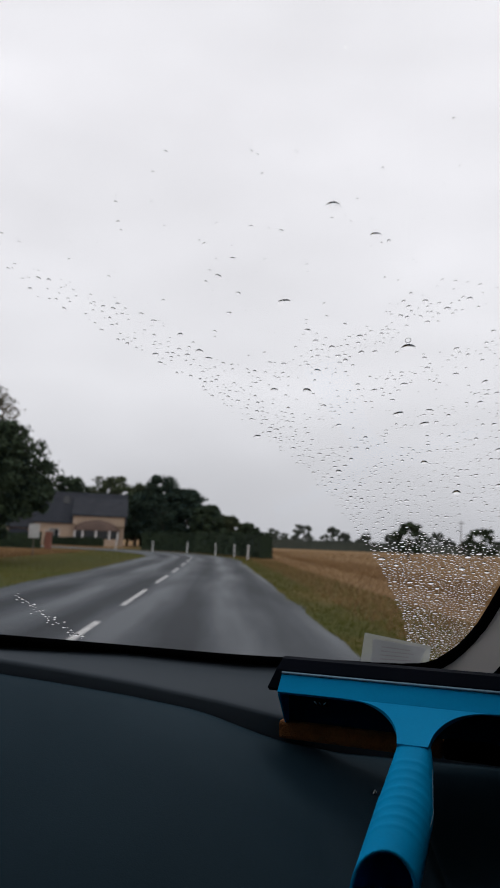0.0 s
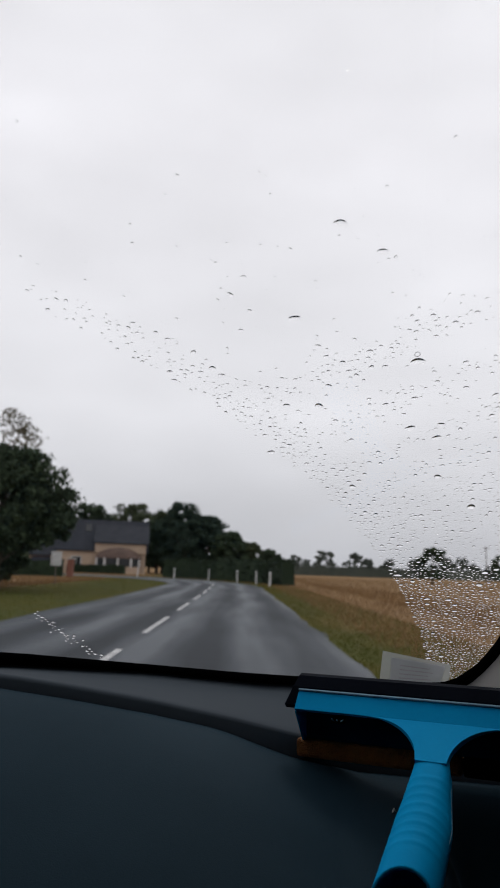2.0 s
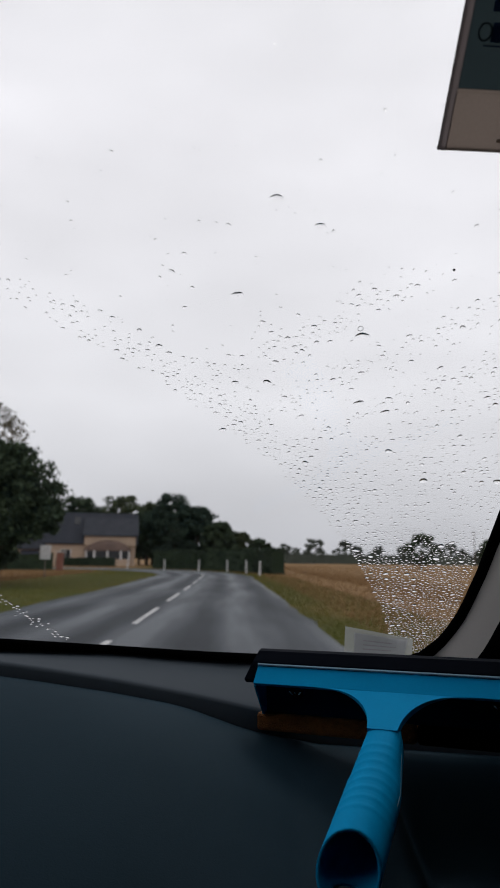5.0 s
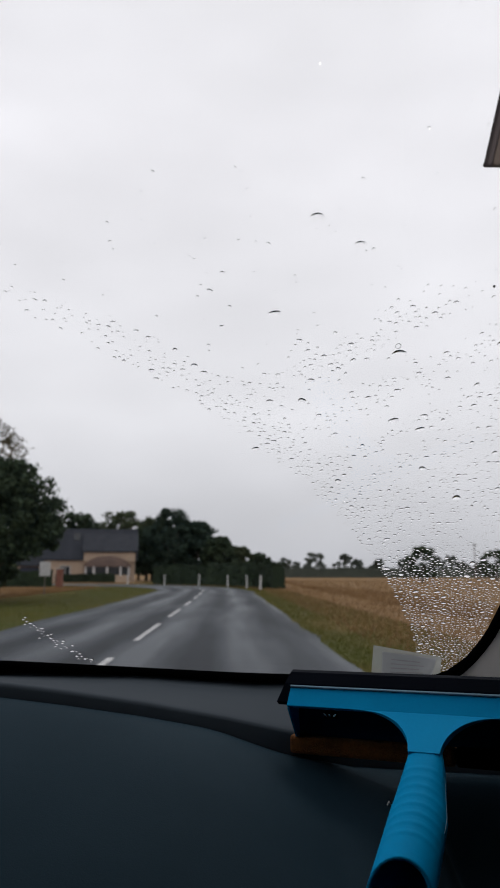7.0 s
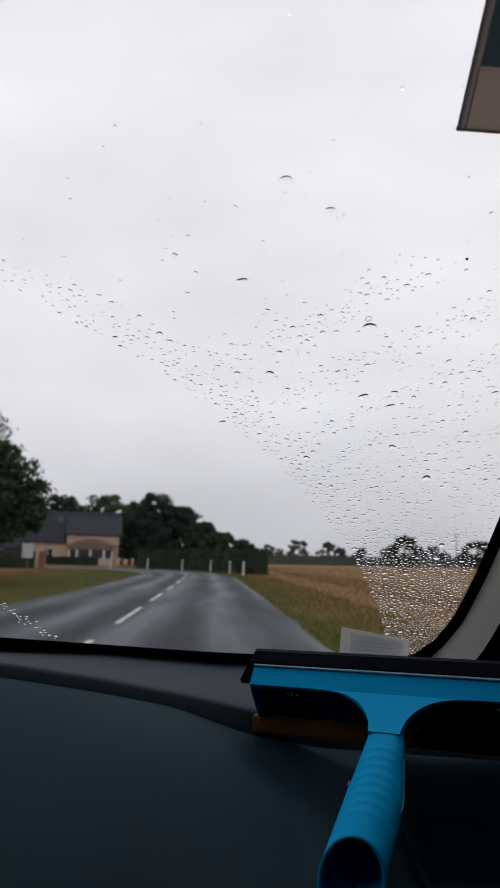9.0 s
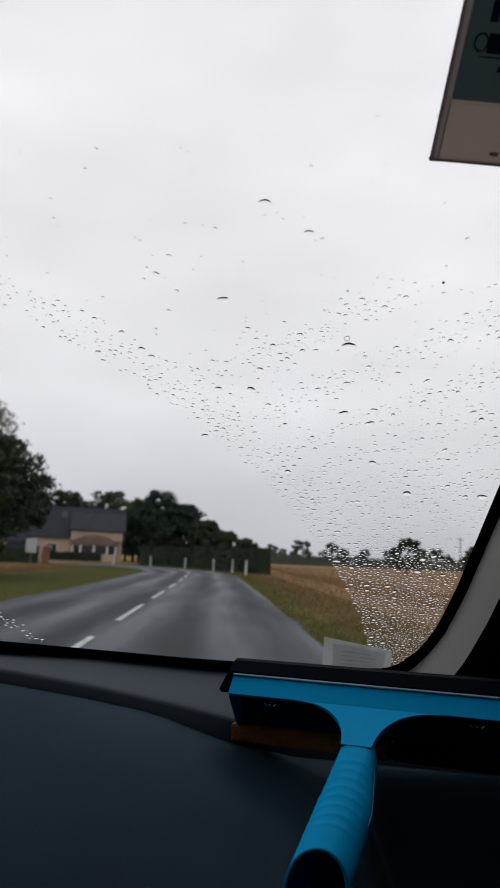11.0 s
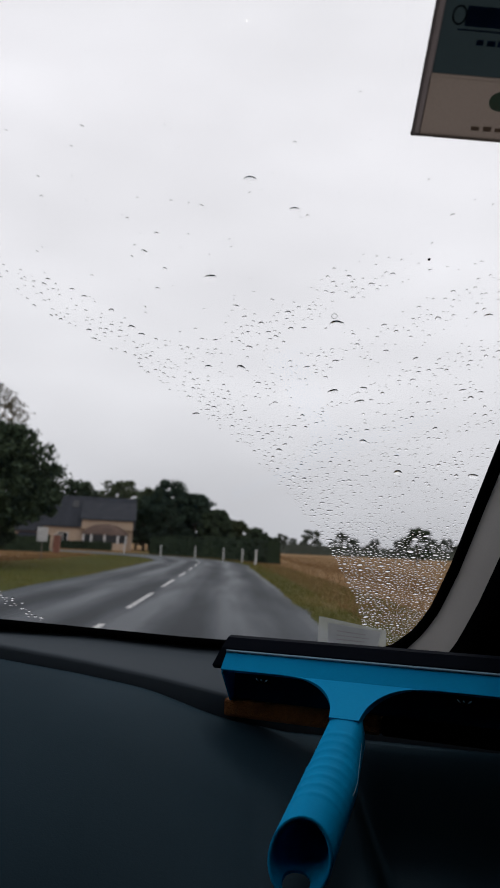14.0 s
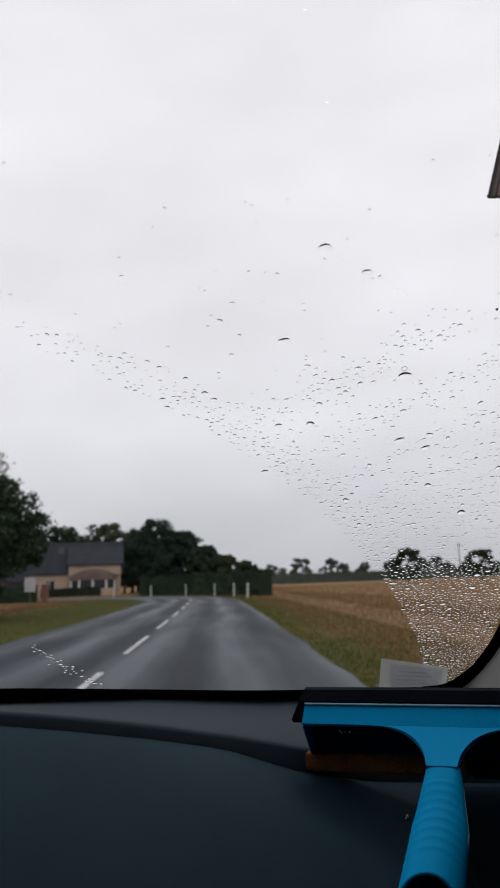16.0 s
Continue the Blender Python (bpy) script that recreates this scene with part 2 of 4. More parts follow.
def road_material():
    """Damp asphalt: fine stones, patches, two polished wheel tracks in each lane along the strip's own width."""
    m = mat("damp_asphalt", (0.032, 0.040, 0.050), (0.023, 0.030, 0.038), 0.6, 0.35, 60, 0.35, rough_var=0.14, dist=0.006)
    n, l = m.node_tree.nodes, m.node_tree.links
    b = n["Principled BSDF"]
    old = b.inputs["Base Color"].links[0].from_socket
    uvn = n.new("ShaderNodeUVMap")
    sp = n.new("ShaderNodeSeparateXYZ")
    l.new(uvn.outputs["UV"], sp.inputs["Vector"])
    wav = n.new("ShaderNodeMath")
    wav.operation = "SINE"
    mu = n.new("ShaderNodeMath")
    mu.operation = "MULTIPLY"
    mu.inputs[1].default_value = 2 * math.pi / 1.52
    l.new(sp.outputs["X"], mu.inputs[0])
    l.new(mu.outputs["Value"], wav.inputs[0])
    pn = n.new("ShaderNodeTexNoise")
    pn.inputs["Scale"].default_value, pn.inputs["Detail"].default_value = 1.0, 4
    mp = n.new("ShaderNodeMapping")
    mp.inputs["Scale"].default_value = (1.3, 0.11, 1)
    l.new(uvn.outputs["UV"], mp.inputs["Vector"])
    l.new(mp.outputs["Vector"], pn.inputs["Vector"])
    ma = n.new("ShaderNodeMath")
    ma.operation = "MULTIPLY_ADD"
    ma.inputs[1].default_value = 0.17
    l.new(wav.outputs["Value"], ma.inputs[0])
    l.new(pn.outputs["Fac"], ma.inputs[2])
    mr = n.new("ShaderNodeMapRange")
    mr.inputs["From Min"].default_value, mr.inputs["From Max"].default_value = 0.25, 0.75
    mr.inputs["To Min"].default_value, mr.inputs["To Max"].default_value = 0.62, 1.36
    l.new(ma.outputs["Value"], mr.inputs["Value"])
    ro = n.new("ShaderNodeMapRange")
    ro.inputs["From Min"].default_value, ro.inputs["From Max"].default_value = 0.25, 0.75
    ro.inputs["To Min"].default_value, ro.inputs["To Max"].default_value = 0.84, 0.50
    l.new(ma.outputs["Value"], ro.inputs["Value"])
    l.new(ro.outputs["Result"], b.inputs["Roughness"])
    b.inputs["Specular IOR Level"].default_value = 0.26
    mx = n.new("ShaderNodeMix")
    mx.data_type, mx.blend_type = "RGBA", "MULTIPLY"
    mx.inputs["Factor"].default_value = 1.0
    l.new(old, mx.inputs["A"])
    l.new(mr.outputs["Result"], mx.inputs["B"])
    l.new(mx.outputs["Result"], b.inputs["Base Color"])
    return m


def ground_material():
    """Grass by the road, dry cereal fields beyond it on both sides, with uneven borders."""
    m = mat("fields_and_grass", (0.042, 0.054, 0.006), (0.082, 0.068, 0.012), 0.95, 0.30, 4, 0.5, spec=0.1, dist=0.05)
    n, l = m.node_tree.nodes, m.node_tree.links
    b = n["Principled BSDF"]
    old = b.inputs["Base Color"].links[0].from_socket
    co = n.new("ShaderNodeTexCoord")
    sp = n.new("ShaderNodeSeparateXYZ")
    l.new(co.outputs["Object"], sp.inputs["Vector"])
    no = n.new("ShaderNodeTexNoise")
    no.inputs["Scale"].default_value, no.inputs["Detail"].default_value = 0.16, 5
    l.new(co.outputs["Object"], no.inputs["Vector"])
    tuft = n.new("ShaderNodeTexNoise")
    tuft.inputs["Scale"].default_value, tuft.inputs["Detail"].default_value = 0.9, 6
    l.new(co.outputs["Object"], tuft.inputs["Vector"])
    wob, wob2 = n.new("ShaderNodeMath"), n.new("ShaderNodeMath")
    wob.operation = wob2.operation = "MULTIPLY_ADD"
    wob.inputs[1].default_value, wob2.inputs[1].default_value = 4.5, 3.5
    l.new(no.outputs["Fac"], wob.inputs[0])
    l.new(sp.outputs["X"], wob.inputs[2])
    l.new(tuft.outputs["Fac"], wob2.inputs[0])
    l.new(wob.outputs["Value"], wob2.inputs[2])
    right, left = n.new("ShaderNodeMapRange"), n.new("ShaderNodeMapRange")
    right.inputs["From Min"].default_value, right.inputs["From Max"].default_value = 5.3, 8.6
    left.inputs["From Min"].default_value, left.inputs["From Max"].default_value = -5.0, -9.5
    for r in (right, left):
        r.interpolation_type = "SMOOTHSTEP"
        l.new(wob2.outputs["Value"], r.inputs["Value"])
    su = n.new("ShaderNodeMath")
    su.operation, su.use_clamp = "ADD", True
    l.new(right.outputs["Result"], su.inputs[0])
    l.new(left.outputs["Result"], su.inputs[1])
    dry = n.new("ShaderNodeValToRGB")
    dry.color_ramp.elements[0].position, dry.color_ramp.elements[0].color = 0.3, (0.165, 0.098, 0.042, 1)
    dry.color_ramp.elements[1].position, dry.color_ramp.elements[1].color = 0.7, (0.240, 0.146, 0.066, 1)
    l.new(no.outputs["Fac"], dry.inputs["Fac"])
    mx = n.new("ShaderNodeMix")
    mx.data_type = "RGBA"
    l.new(su.outputs["Value"], mx.inputs["Factor"])
    l.new(old, mx.inputs["A"])
    l.new(dry.outputs["Color"], mx.inputs["B"])
    l.new(mx.outputs["Result"], b.inputs["Base Color"])
    return m


def thin(m, share):
    """Lets part of the light through a thin sheet, scattered."""
    n, l = m.node_tree.nodes, m.node_tree.links
    b = n["Principled BSDF"]
    tr = n.new("ShaderNodeBsdfTranslucent")
    l.new(b.inputs["Base Color"].links[0].from_socket, tr.inputs["Color"])
    mx = n.new("ShaderNodeMixShader")
    mx.inputs["Fac"].default_value = share
    l.new(b.outputs["BSDF"], mx.inputs[1])
    l.new(tr.outputs["BSDF"], mx.inputs[2])
    l.new(mx.outputs["Shader"], n["Material Output"].inputs["Surface"])


for m_ in (M_TAUPE, M_STICK, M_STICK2, M_BARS, M_CARD, M_PRINT, M_GREEN, M_HEM, M_FAINT):
    thin(m_, 0.75)
for m_ in (M_STICK, M_STICK2, M_BARS):      # printed film that one can see through
    n_, l_ = m_.node_tree.nodes, m_.node_tree.links
    clr_, mx_ = n_.new("ShaderNodeBsdfTransparent"), n_.new("ShaderNodeMixShader")
    mx_.inputs["Fac"].default_value = 0.3
    l_.new(n_["Material Output"].inputs["Surface"].links[0].from_socket, mx_.inputs[1])
    l_.new(clr_.outputs["BSDF"], mx_.inputs[2])
    l_.new(mx_.outputs["Shader"], n_["Material Output"].inputs["Surface"])
M_ROAD, M_GROUND = road_material(), ground_material()


# ---------------- building helpers ----------------
def thing(name, loc, label, category, group="", kind=""):
    ob = new(name)
    ob.location = loc
    ob.empty_display_size = 0.1
    return tagged(ob, label, category, group, kind)


def world_place(ob):
    v = Vector(ob.location)
    return v + world_place(ob.parent) if ob.parent else v


def part(name, bm, material, parent=None, label="", smooth=False, loc=None):
    """Links a bmesh, drawn in world metres, as one mesh; under a parent it keeps its place."""
    me = bpy.data.meshes.new(name)
    if isinstance(bm, tuple):
        me.from_pydata(bm[0], [], bm[1])
    else:
        bmesh.ops.recalc_face_normals(bm, faces=bm.faces)
        bm.to_mesh(me)
        bm.free()
    if smooth:
        me.polygons.foreach_set("use_smooth", [True] * len(me.polygons))
    me.materials.append(material)
    ob = new(name, me)
    base = world_place(parent) if parent else Vector((0, 0, 0))
    me.transform(Matrix.Translation(-(Vector(loc) if loc else base)))
    if parent:
        ob.parent = parent
        ob.location = (Vector(loc) - base) if loc else (0, 0, 0)
    elif loc:
        ob.location = loc
    if label:
        ob["label"] = label
    return ob


def box(bm, x0, x1, y0, y1, z0, z1, m=None, bevel=0.0):
    vs = bmesh.ops.create_cube(bm, size=1.0)["verts"]
    bmesh.ops.scale(bm, vec=(x1 - x0, y1 - y0, z1 - z0), verts=vs)
    bmesh.ops.translate(bm, vec=((x0 + x1) / 2, (y0 + y1) / 2, (z0 + z1) / 2), verts=vs)
    if bevel:
        es = list({e for v in vs for e in v.link_edges})
        res = bmesh.ops.bevel(bm, geom=es, offset=bevel, segments=2, affect="EDGES", profile=0.5)
        vs = list({v for f in res["faces"] for v in f.verts} | {v for v in vs if v.is_valid})
    if m is not None:
        bmesh.ops.transform(bm, matrix=m, verts=vs)
    return bm


def boxed(*a, **k):
    return box(bmesh.new(), *a, **k)


def loft(rows, closed=False, caps=False):
    """A skin over rows of points, each row of the same length."""
    bm = bmesh.new()
    vs = [[bm.verts.new(p) for p in r] for r in rows]
    n = len(rows[0])
    for a, b in zip(vs, vs[1:]):
        for i in range(n if closed else n - 1):
            j = (i + 1) % n
            bm.faces.new((a[i], a[j], b[j], b[i]))
    if caps:
        bm.faces.new(vs[0])
        bm.faces.new(list(reversed(vs[-1])))
    return bm


def tube_rows(pts, radii, seg=8):
    pts = [Vector(p) for p in pts]
    rows = []
    for i, p in enumerate(pts):
        d = (pts[min(i + 1, len(pts) - 1)] - pts[max(i - 1, 0)]).normalized()
        s = d.cross(Vector((0.13, 0.21, 0.97)) if abs(d.z) < 0.9 else Vector((1, 0, 0.1))).normalized()
        u = s.cross(d)
        rows.append([p + radii[i] * (math.cos(a) * s + math.sin(a) * u) for a in (2 * math.pi * k / seg for k in range(seg))])
    return rows


def tube(pts, radii, seg=8):
    return loft(tube_rows(pts, radii, seg), True, True)


def joined_tubes(list_of, seg=6):
    verts, faces = [], []
    for pts, radii in list_of:
        rows = tube_rows(pts, radii, seg)
        o = len(verts)
        for r in rows:
            verts += [tuple(p) for p in r]
        for i in range(len(rows) - 1):
            for k in range(seg):
                a, b = o + i * seg + k, o + i * seg + (k + 1) % seg
                faces.append((a, b, b + seg, a + seg))
        faces.append(tuple(o + (len(rows) - 1) * seg + k for k in range(seg)))
    return verts, faces


def leaf_cloud(rng, clumps, per, size, flat=0.7):
    """Small folded leaf sprays scattered through clumps (centre, radius)."""
    verts, faces = [], []
    for c, r in clumps:
        n = per
        d = rng.normal(size=(n, 3))
        d /= np.linalg.norm(d, axis=1)[:, None]
        q = d * (r * rng.uniform(0.25, 1.0, n) ** 0.5 * (1 + 0.45 * (rng.uniform(size=n) > 0.75) * rng.uniform(size=n)))[:, None]
        q[:, 2] *= flat
        q += np.array(c)
        a = rng.normal(size=(n, 3))
        a /= np.linalg.norm(a, axis=1)[:, None]
        b = np.cross(a, rng.normal(size=(n, 3)))
        b /= np.linalg.norm(b, axis=1)[:, None]
        s = size * rng.uniform(0.6, 1.3, n)
        for i in range(n):
            o = len(verts)
            p, e, f = q[i], a[i] * s[i], b[i] * s[i] * 0.55
            verts += [tuple(p - e), tuple(p - f * 0.9 + e * 0.1), tuple(p + e), tuple(p + f + e * 0.1)]
            faces.append((o, o + 1, o + 2, o + 3))
    return verts, faces


def in_tree(rng, base, height, spread, low, blobs):
    """Clump places for a crown: uneven, wider in the middle, with gaps."""
    out = []
    for _ in range(blobs):
        h = rng.uniform(0, 1)
        w = spread * (0.35 + 0.65 * math.sin(math.pi * min(1, 0.18 + 0.8 * h))) * rng.uniform(0.35, 1.0)
        a = rng.uniform(0, 2 * math.pi)
        out.append(((base[0] + w * math.cos(a), base[1] + w * math.sin(a), base[2] + low + (height - low) * (0.08 + 0.86 * h)), spread * rng.uniform(0.09, 0.23)))
    return out


def tree(name, base, height, spread, low, seed, leaves=90, blobs=40, size=0.16, leaf=None, bark=None, label="", group="", limbs=9, category="tree"):
    rng = np.random.default_rng(seed)
    t = thing(name, base, label, category, group)
    r0 = 0.022 * height + 0.05
    top = Vector(base) + Vector((rng.normal(0, 0.04) * height, rng.normal(0, 0.04) * height, height * 0.82))
    midp = Vector(base).lerp(top, 0.5) + Vector((rng.normal(0, 0.03) * height, rng.normal(0, 0.03) * height, 0))
    part("trunk", tube([Vector(base) - Vector((0, 0, 0.1)), Vector(base) + Vector((0, 0, 0.15 * height)), midp, top], [r0 * 1.25, r0, r0 * 0.6, r0 * 0.12], 9), bark or M_BARK, t, smooth=True)
    clumps = in_tree(rng, base, height, spread, low, int(1.7 * blobs))
    arms = []
    for k in range(limbs):
        c = Vector(clumps[k % len(clumps)][0])
        f = 0.22 + 0.5 * k / limbs
        s = Vector(base).lerp(top, f)
        m = s.lerp(c, 0.5) + Vector((0, 0, 0.06 * height))
        arms.append(([s, m, c], [r0 * 0.42, r0 * 0.22, r0 * 0.05]))
    part("limbs", joined_tubes(arms, 5), bark or M_BARK, t)
    part("crown", leaf_cloud(rng, clumps, int(0.62 * leaves), size), leaf or M_LEAF, t)
    return t


def hedge(name, pts, height, depth, seed, label, per=260, size=0.11, leaf=None):
    """A clipped hedge along a line: twiggy core and a skin of leaves."""
    rng = np.random.default_rng(seed)
    t = thing(name, (*pts[0], 0), label, "hedge")
    core, verts, faces = [], [], []
    for a, b in zip(pts, pts[1:]):
        a, b = np.array(a), np.array(b)
        ln = np.linalg.norm(b - a)
        d = (b - a) / ln
        nr = np.array([-d[1], d[0]])
        n = int(per * ln)
        s, q, h = rng.uniform(0, ln, n), rng.uniform(-1, 1, n), rng.uniform(0.02, 1, n)
        edge = rng.integers(0, 3, n)
        q = np.where(edge == 0, np.sign(q) * rng.uniform(0.86, 1.06, n), q)
        h = np.where(edge == 1, rng.uniform(0.92, 1.04, n), h)
        wav = 1 + 0.05 * np.sin(s * 0.9 + seed) + 0.03 * np.sin(s * 2.3)
        for i in range(n):
            p = np.array([*(a + d * s[i] + nr * q[i] * depth / 2), h[i] * height * wav[i]])
            e, f = rng.normal(size=3), rng.normal(size=3)
            e *= size / np.linalg.norm(e)
            f *= 0.6 * size / np.linalg.norm(f)
            o = len(verts)
            verts += [tuple(p - e), tuple(p - f), tuple(p + e), tuple(p + f)]
            faces.append((o, o + 1, o + 2, o + 3))
        k = depth * 0.40
        core.append([a, b, nr * k])
    bm = bmesh.new()
    for a, b, o in core:
        vs = [bm.verts.new((*p, z)) for z in (0, height * 0.93) for p in (a - o, b - o, b + o, a + o)]
        for f in ((0, 1, 5, 4), (1, 2, 6, 5), (2, 3, 7, 6), (3, 0, 4, 7), (4, 5, 6, 7)):
            bm.faces.new([vs[i] for i in f])
    part("core", bm, leaf or M_HEDGE, t)
    part("foliage", (verts, faces), leaf or M_HEDGE, t)
    return t


# ---------------- ground and road ----------------
def spline(ctrl, step=1.0):
    out = []
    c = [np.array(p, float) for p in ctrl]
    for i in range(1, len(c) - 2):
        a, b, d, e = c[i - 1:i + 3]
        n = max(2, int(np.linalg.norm(d - b) / step))
        for k in range(n):
            t = k / n
            out.append(0.5 * (2 * b + (d - a) * t + (2 * a - 5 * b + 4 * d - e) * t * t + (3 * b - a - 3 * d + e) * t ** 3))
    return np.array(out)


ROAD_LINE = spline([(-1.6, -90), (-1.6, -60), (-1.6, 0), (-1.6, 40), (-2.2, 54), (-5.4, 64.5), (-12.5, 72.5), (-22, 77.5), (-36, 80.5), (-60, 82), (-110, 83), (-130, 83)])
d_ = np.gradient(ROAD_LINE, axis=0)
d_ /= np.linalg.norm(d_, axis=1)[:, None]
ROAD_SIDE = np.stack([d_[:, 1], -d_[:, 0]], 1)
ROAD_LEN = np.concatenate([[0], np.cumsum(np.linalg.norm(np.diff(ROAD_LINE, axis=0), axis=1))])


def beside(s, off, z=0.0):
    """The place s metres along the road, off metres right of its centre line."""
    x, y = (np.interp(s, ROAD_LEN, ROAD_LINE[:, k]) for k in (0, 1))
    nx, ny = (np.interp(s, ROAD_LEN, ROAD_SIDE[:, k]) for k in (0, 1))
    return Vector((x + nx * off, y + ny * off, z))


S0 = 60.0   # metres along the road at which the car stands

gv = [-4000, -900, -300, -120, -60, -30, -12, -6, 0, 6, 12, 30, 60, 120, 300, 900, 4000]
gb = bmesh.new()
gg = [[gb.verts.new((x, y, -0.05)) for x in gv] for y in gv]
for i in range(len(gv) - 1):
    for j in range(len(gv) - 1):
        gb.faces.new((gg[i][j], gg[i][j + 1], gg[i + 1][j + 1], gg[i + 1][j]))
tagged(part("ground", gb, M_GROUND), "green grass verges and dry tan cereal fields", "ground", kind="structure")

cross = [(-3.35, -0.06), (-3.1, -0.012), (-3.0, 0.0), (-1.5, 0.02), (0, 0.035), (1.5, 0.02), (3.0, 0.0), (3.1, -0.012), (3.35, -0.06)]
rb = bmesh.new()
uvl = rb.loops.layers.uv.new("UVMap")
def ragged(i, o):
    """The broken edge of the asphalt."""
    return o if abs(o) < 3.05 else o + 0.22 * noise.noise((ROAD_LEN[i] * 0.35, o, 0)) + 0.08 * noise.noise((ROAD_LEN[i] * 1.3, o, 4))


rv = [[rb.verts.new((*(ROAD_LINE[i] + ROAD_SIDE[i] * ragged(i, o)), z)) for o, z in cross] for i in range(len(ROAD_LINE))]
for i in range(len(rv) - 1):
    for k in range(len(cross) - 1):
        f = rb.faces.new((rv[i][k], rv[i][k + 1], rv[i + 1][k + 1], rv[i + 1][k]))
        for lp, (ii, kk) in zip(f.loops, ((i, k), (i, k + 1), (i + 1, k + 1), (i + 1, k))):
            lp[uvl].uv = (cross[kk][0], ROAD_LEN[ii])
road = tagged(part("road", rb, M_ROAD, smooth=True), "damp grey asphalt country road with worn wheel tracks", "road", kind="structure")


def road_mark(s, ln, off=0.0, w=0.10):
    rows = [[beside(s + ln * k / 4, off - w / 2, 0.04), beside(s + ln * k / 4, off + w / 2, 0.04)] for k in range(5)]
    part("lane_dash", loft(rows), M_LINE, road)


s = S0 - 0.7
while s < S0 + 110:
    road_mark(s, 4.1 if s < S0 + 52 else 1.8)
    s += 6.6 if s < S0 + 52 else 3.4


def blades(name, n, place, hmin, hmax, w, material, label, seed):
    rng = np.random.default_rng(seed)
    verts, faces = [], []
    for _ in range(n):
        x, y = place(rng)
        h = rng.uniform(hmin, hmax)
        a = rng.uniform(0, math.pi)
        lx, ly = rng.normal(0, 0.35, 2) * h
        o = len(verts)
        verts += [(x - w * math.cos(a), y - w * math.sin(a), -0.06), (x + w * math.cos(a), y + w * math.sin(a), -0.06), (x + lx, y + ly, h - 0.05)]
        faces.append((o, o + 1, o + 2))
    return tagged(part(name, (verts, faces), material), label, "grass", kind="stuff")


def verge(lo, hi, s0, s1):
    def place(rng):
        q = beside(S0 + s0 + (s1 - s0) * rng.uniform() ** 1.6, lo + (hi - lo) * rng.uniform())
        return q.x, q.y
    return place


blades("verge_grass", 60000, verge(3.3, 6.0, 5, 85), 0.02, 0.075, 0.006, M_GRASS, "rough green and straw roadside grass", 1)
blades("verge_grass", 60000, verge(-9.5, -3.3, 5, 84), 0.02, 0.075, 0.006, M_GRASS, "rough green and straw roadside grass", 2)
blades("tall_weeds", 30000, verge(4.2, 12.0, 6, 90), 0.05, 0.22, 0.008, M_STUBBLE, "tall dry tan weeds along the field's edge", 7)
blades("field_crop", 42000, lambda r: (6.5 + 70 * r.uniform() ** 1.7, 8 + 120 * r.uniform() ** 1.5), 0.10, 0.26, 0.014, M_STUBBLE, "dry tan cereal stubble in the field", 3)
blades("field_crop", 22000, lambda r: (-11.0 - 40 * r.uniform() ** 1.7, 22 + 37 * r.uniform() ** 1.1), 0.10, 0.26, 0.014, M_STUBBLE, "dry tan cereal stubble in the field", 4)

# ---------------- white guide posts on the outside of the bend ----------------
gp = thing("guide_post", (0, 0, 0), "white plastic roadside guide post at the bend", "post", "guide posts along the bend")
part("shaft", boxed(-0.06, 0.06, -0.05, 0.05, -0.1, 1.0, bevel=0.015), M_WHITE, gp)
part("sloped_cap", loft([[(-0.058, -0.048, 1.0), (0.058, -0.048, 1.0)], [(-0.058, -0.048, 1.03), (0.058, -0.048, 1.03)], [(-0.058, 0.048, 1.07), (0.058, 0.048, 1.07)], [(-0.058, 0.048, 1.0), (0.058, 0.048, 1.0)]]), M_WHITE, gp)
part("reflector_band", boxed(-0.062, 0.062, -0.052, 0.052, 0.78, 0.9), M_CONC, gp, "grey reflector band")
for k in range(6):
    p = beside(S0 + 52 + 5.0 * k, 4.3, -0.05)
    m = pose(p.x, p.y, p.z, 0, random.uniform(-2, 2), random.uniform(-10, 30))
    if k:
        copy_thing(gp, m)
    else:
        gp_first = m
gp.matrix_basis = gp_first

# ---------------- trees and hedges ----------------
OAK = "broad dark-green roadside oak with low spreading limbs"
tree("oak_tree", (-10.1, 29.5, -0.05), 6.0, 3.2, 1.5, 11, leaves=330, blobs=120, size=0.11, label=OAK, limbs=14)
tree("birch_tree", (-14.5, 40, -0.05), 10.5, 3.2, 2.5, 12, leaves=130, blobs=40, size=0.09, leaf=M_LEAF3, bark=M_PALEBARK, label="tall pale thinly leaved birch in autumn", limbs=22)
tree("shrub", (-11.8, 33, -0.05), 3.4, 2.3, 0.3, 13, leaves=260, blobs=30, size=0.12, label="dense dark roadside shrub", limbs=5, category="shrub")
tree("shrub", (-13.2, 37.5, -0.05), 3.0, 2.2, 0.2, 14, leaves=260, blobs=28, size=0.12, label="dense dark roadside shrub", limbs=5, leaf=M_LEAF2, category="shrub")
COPSE = "dark-green broadleaf tree of the copse behind the bend"
crng = np.random.default_rng(5)
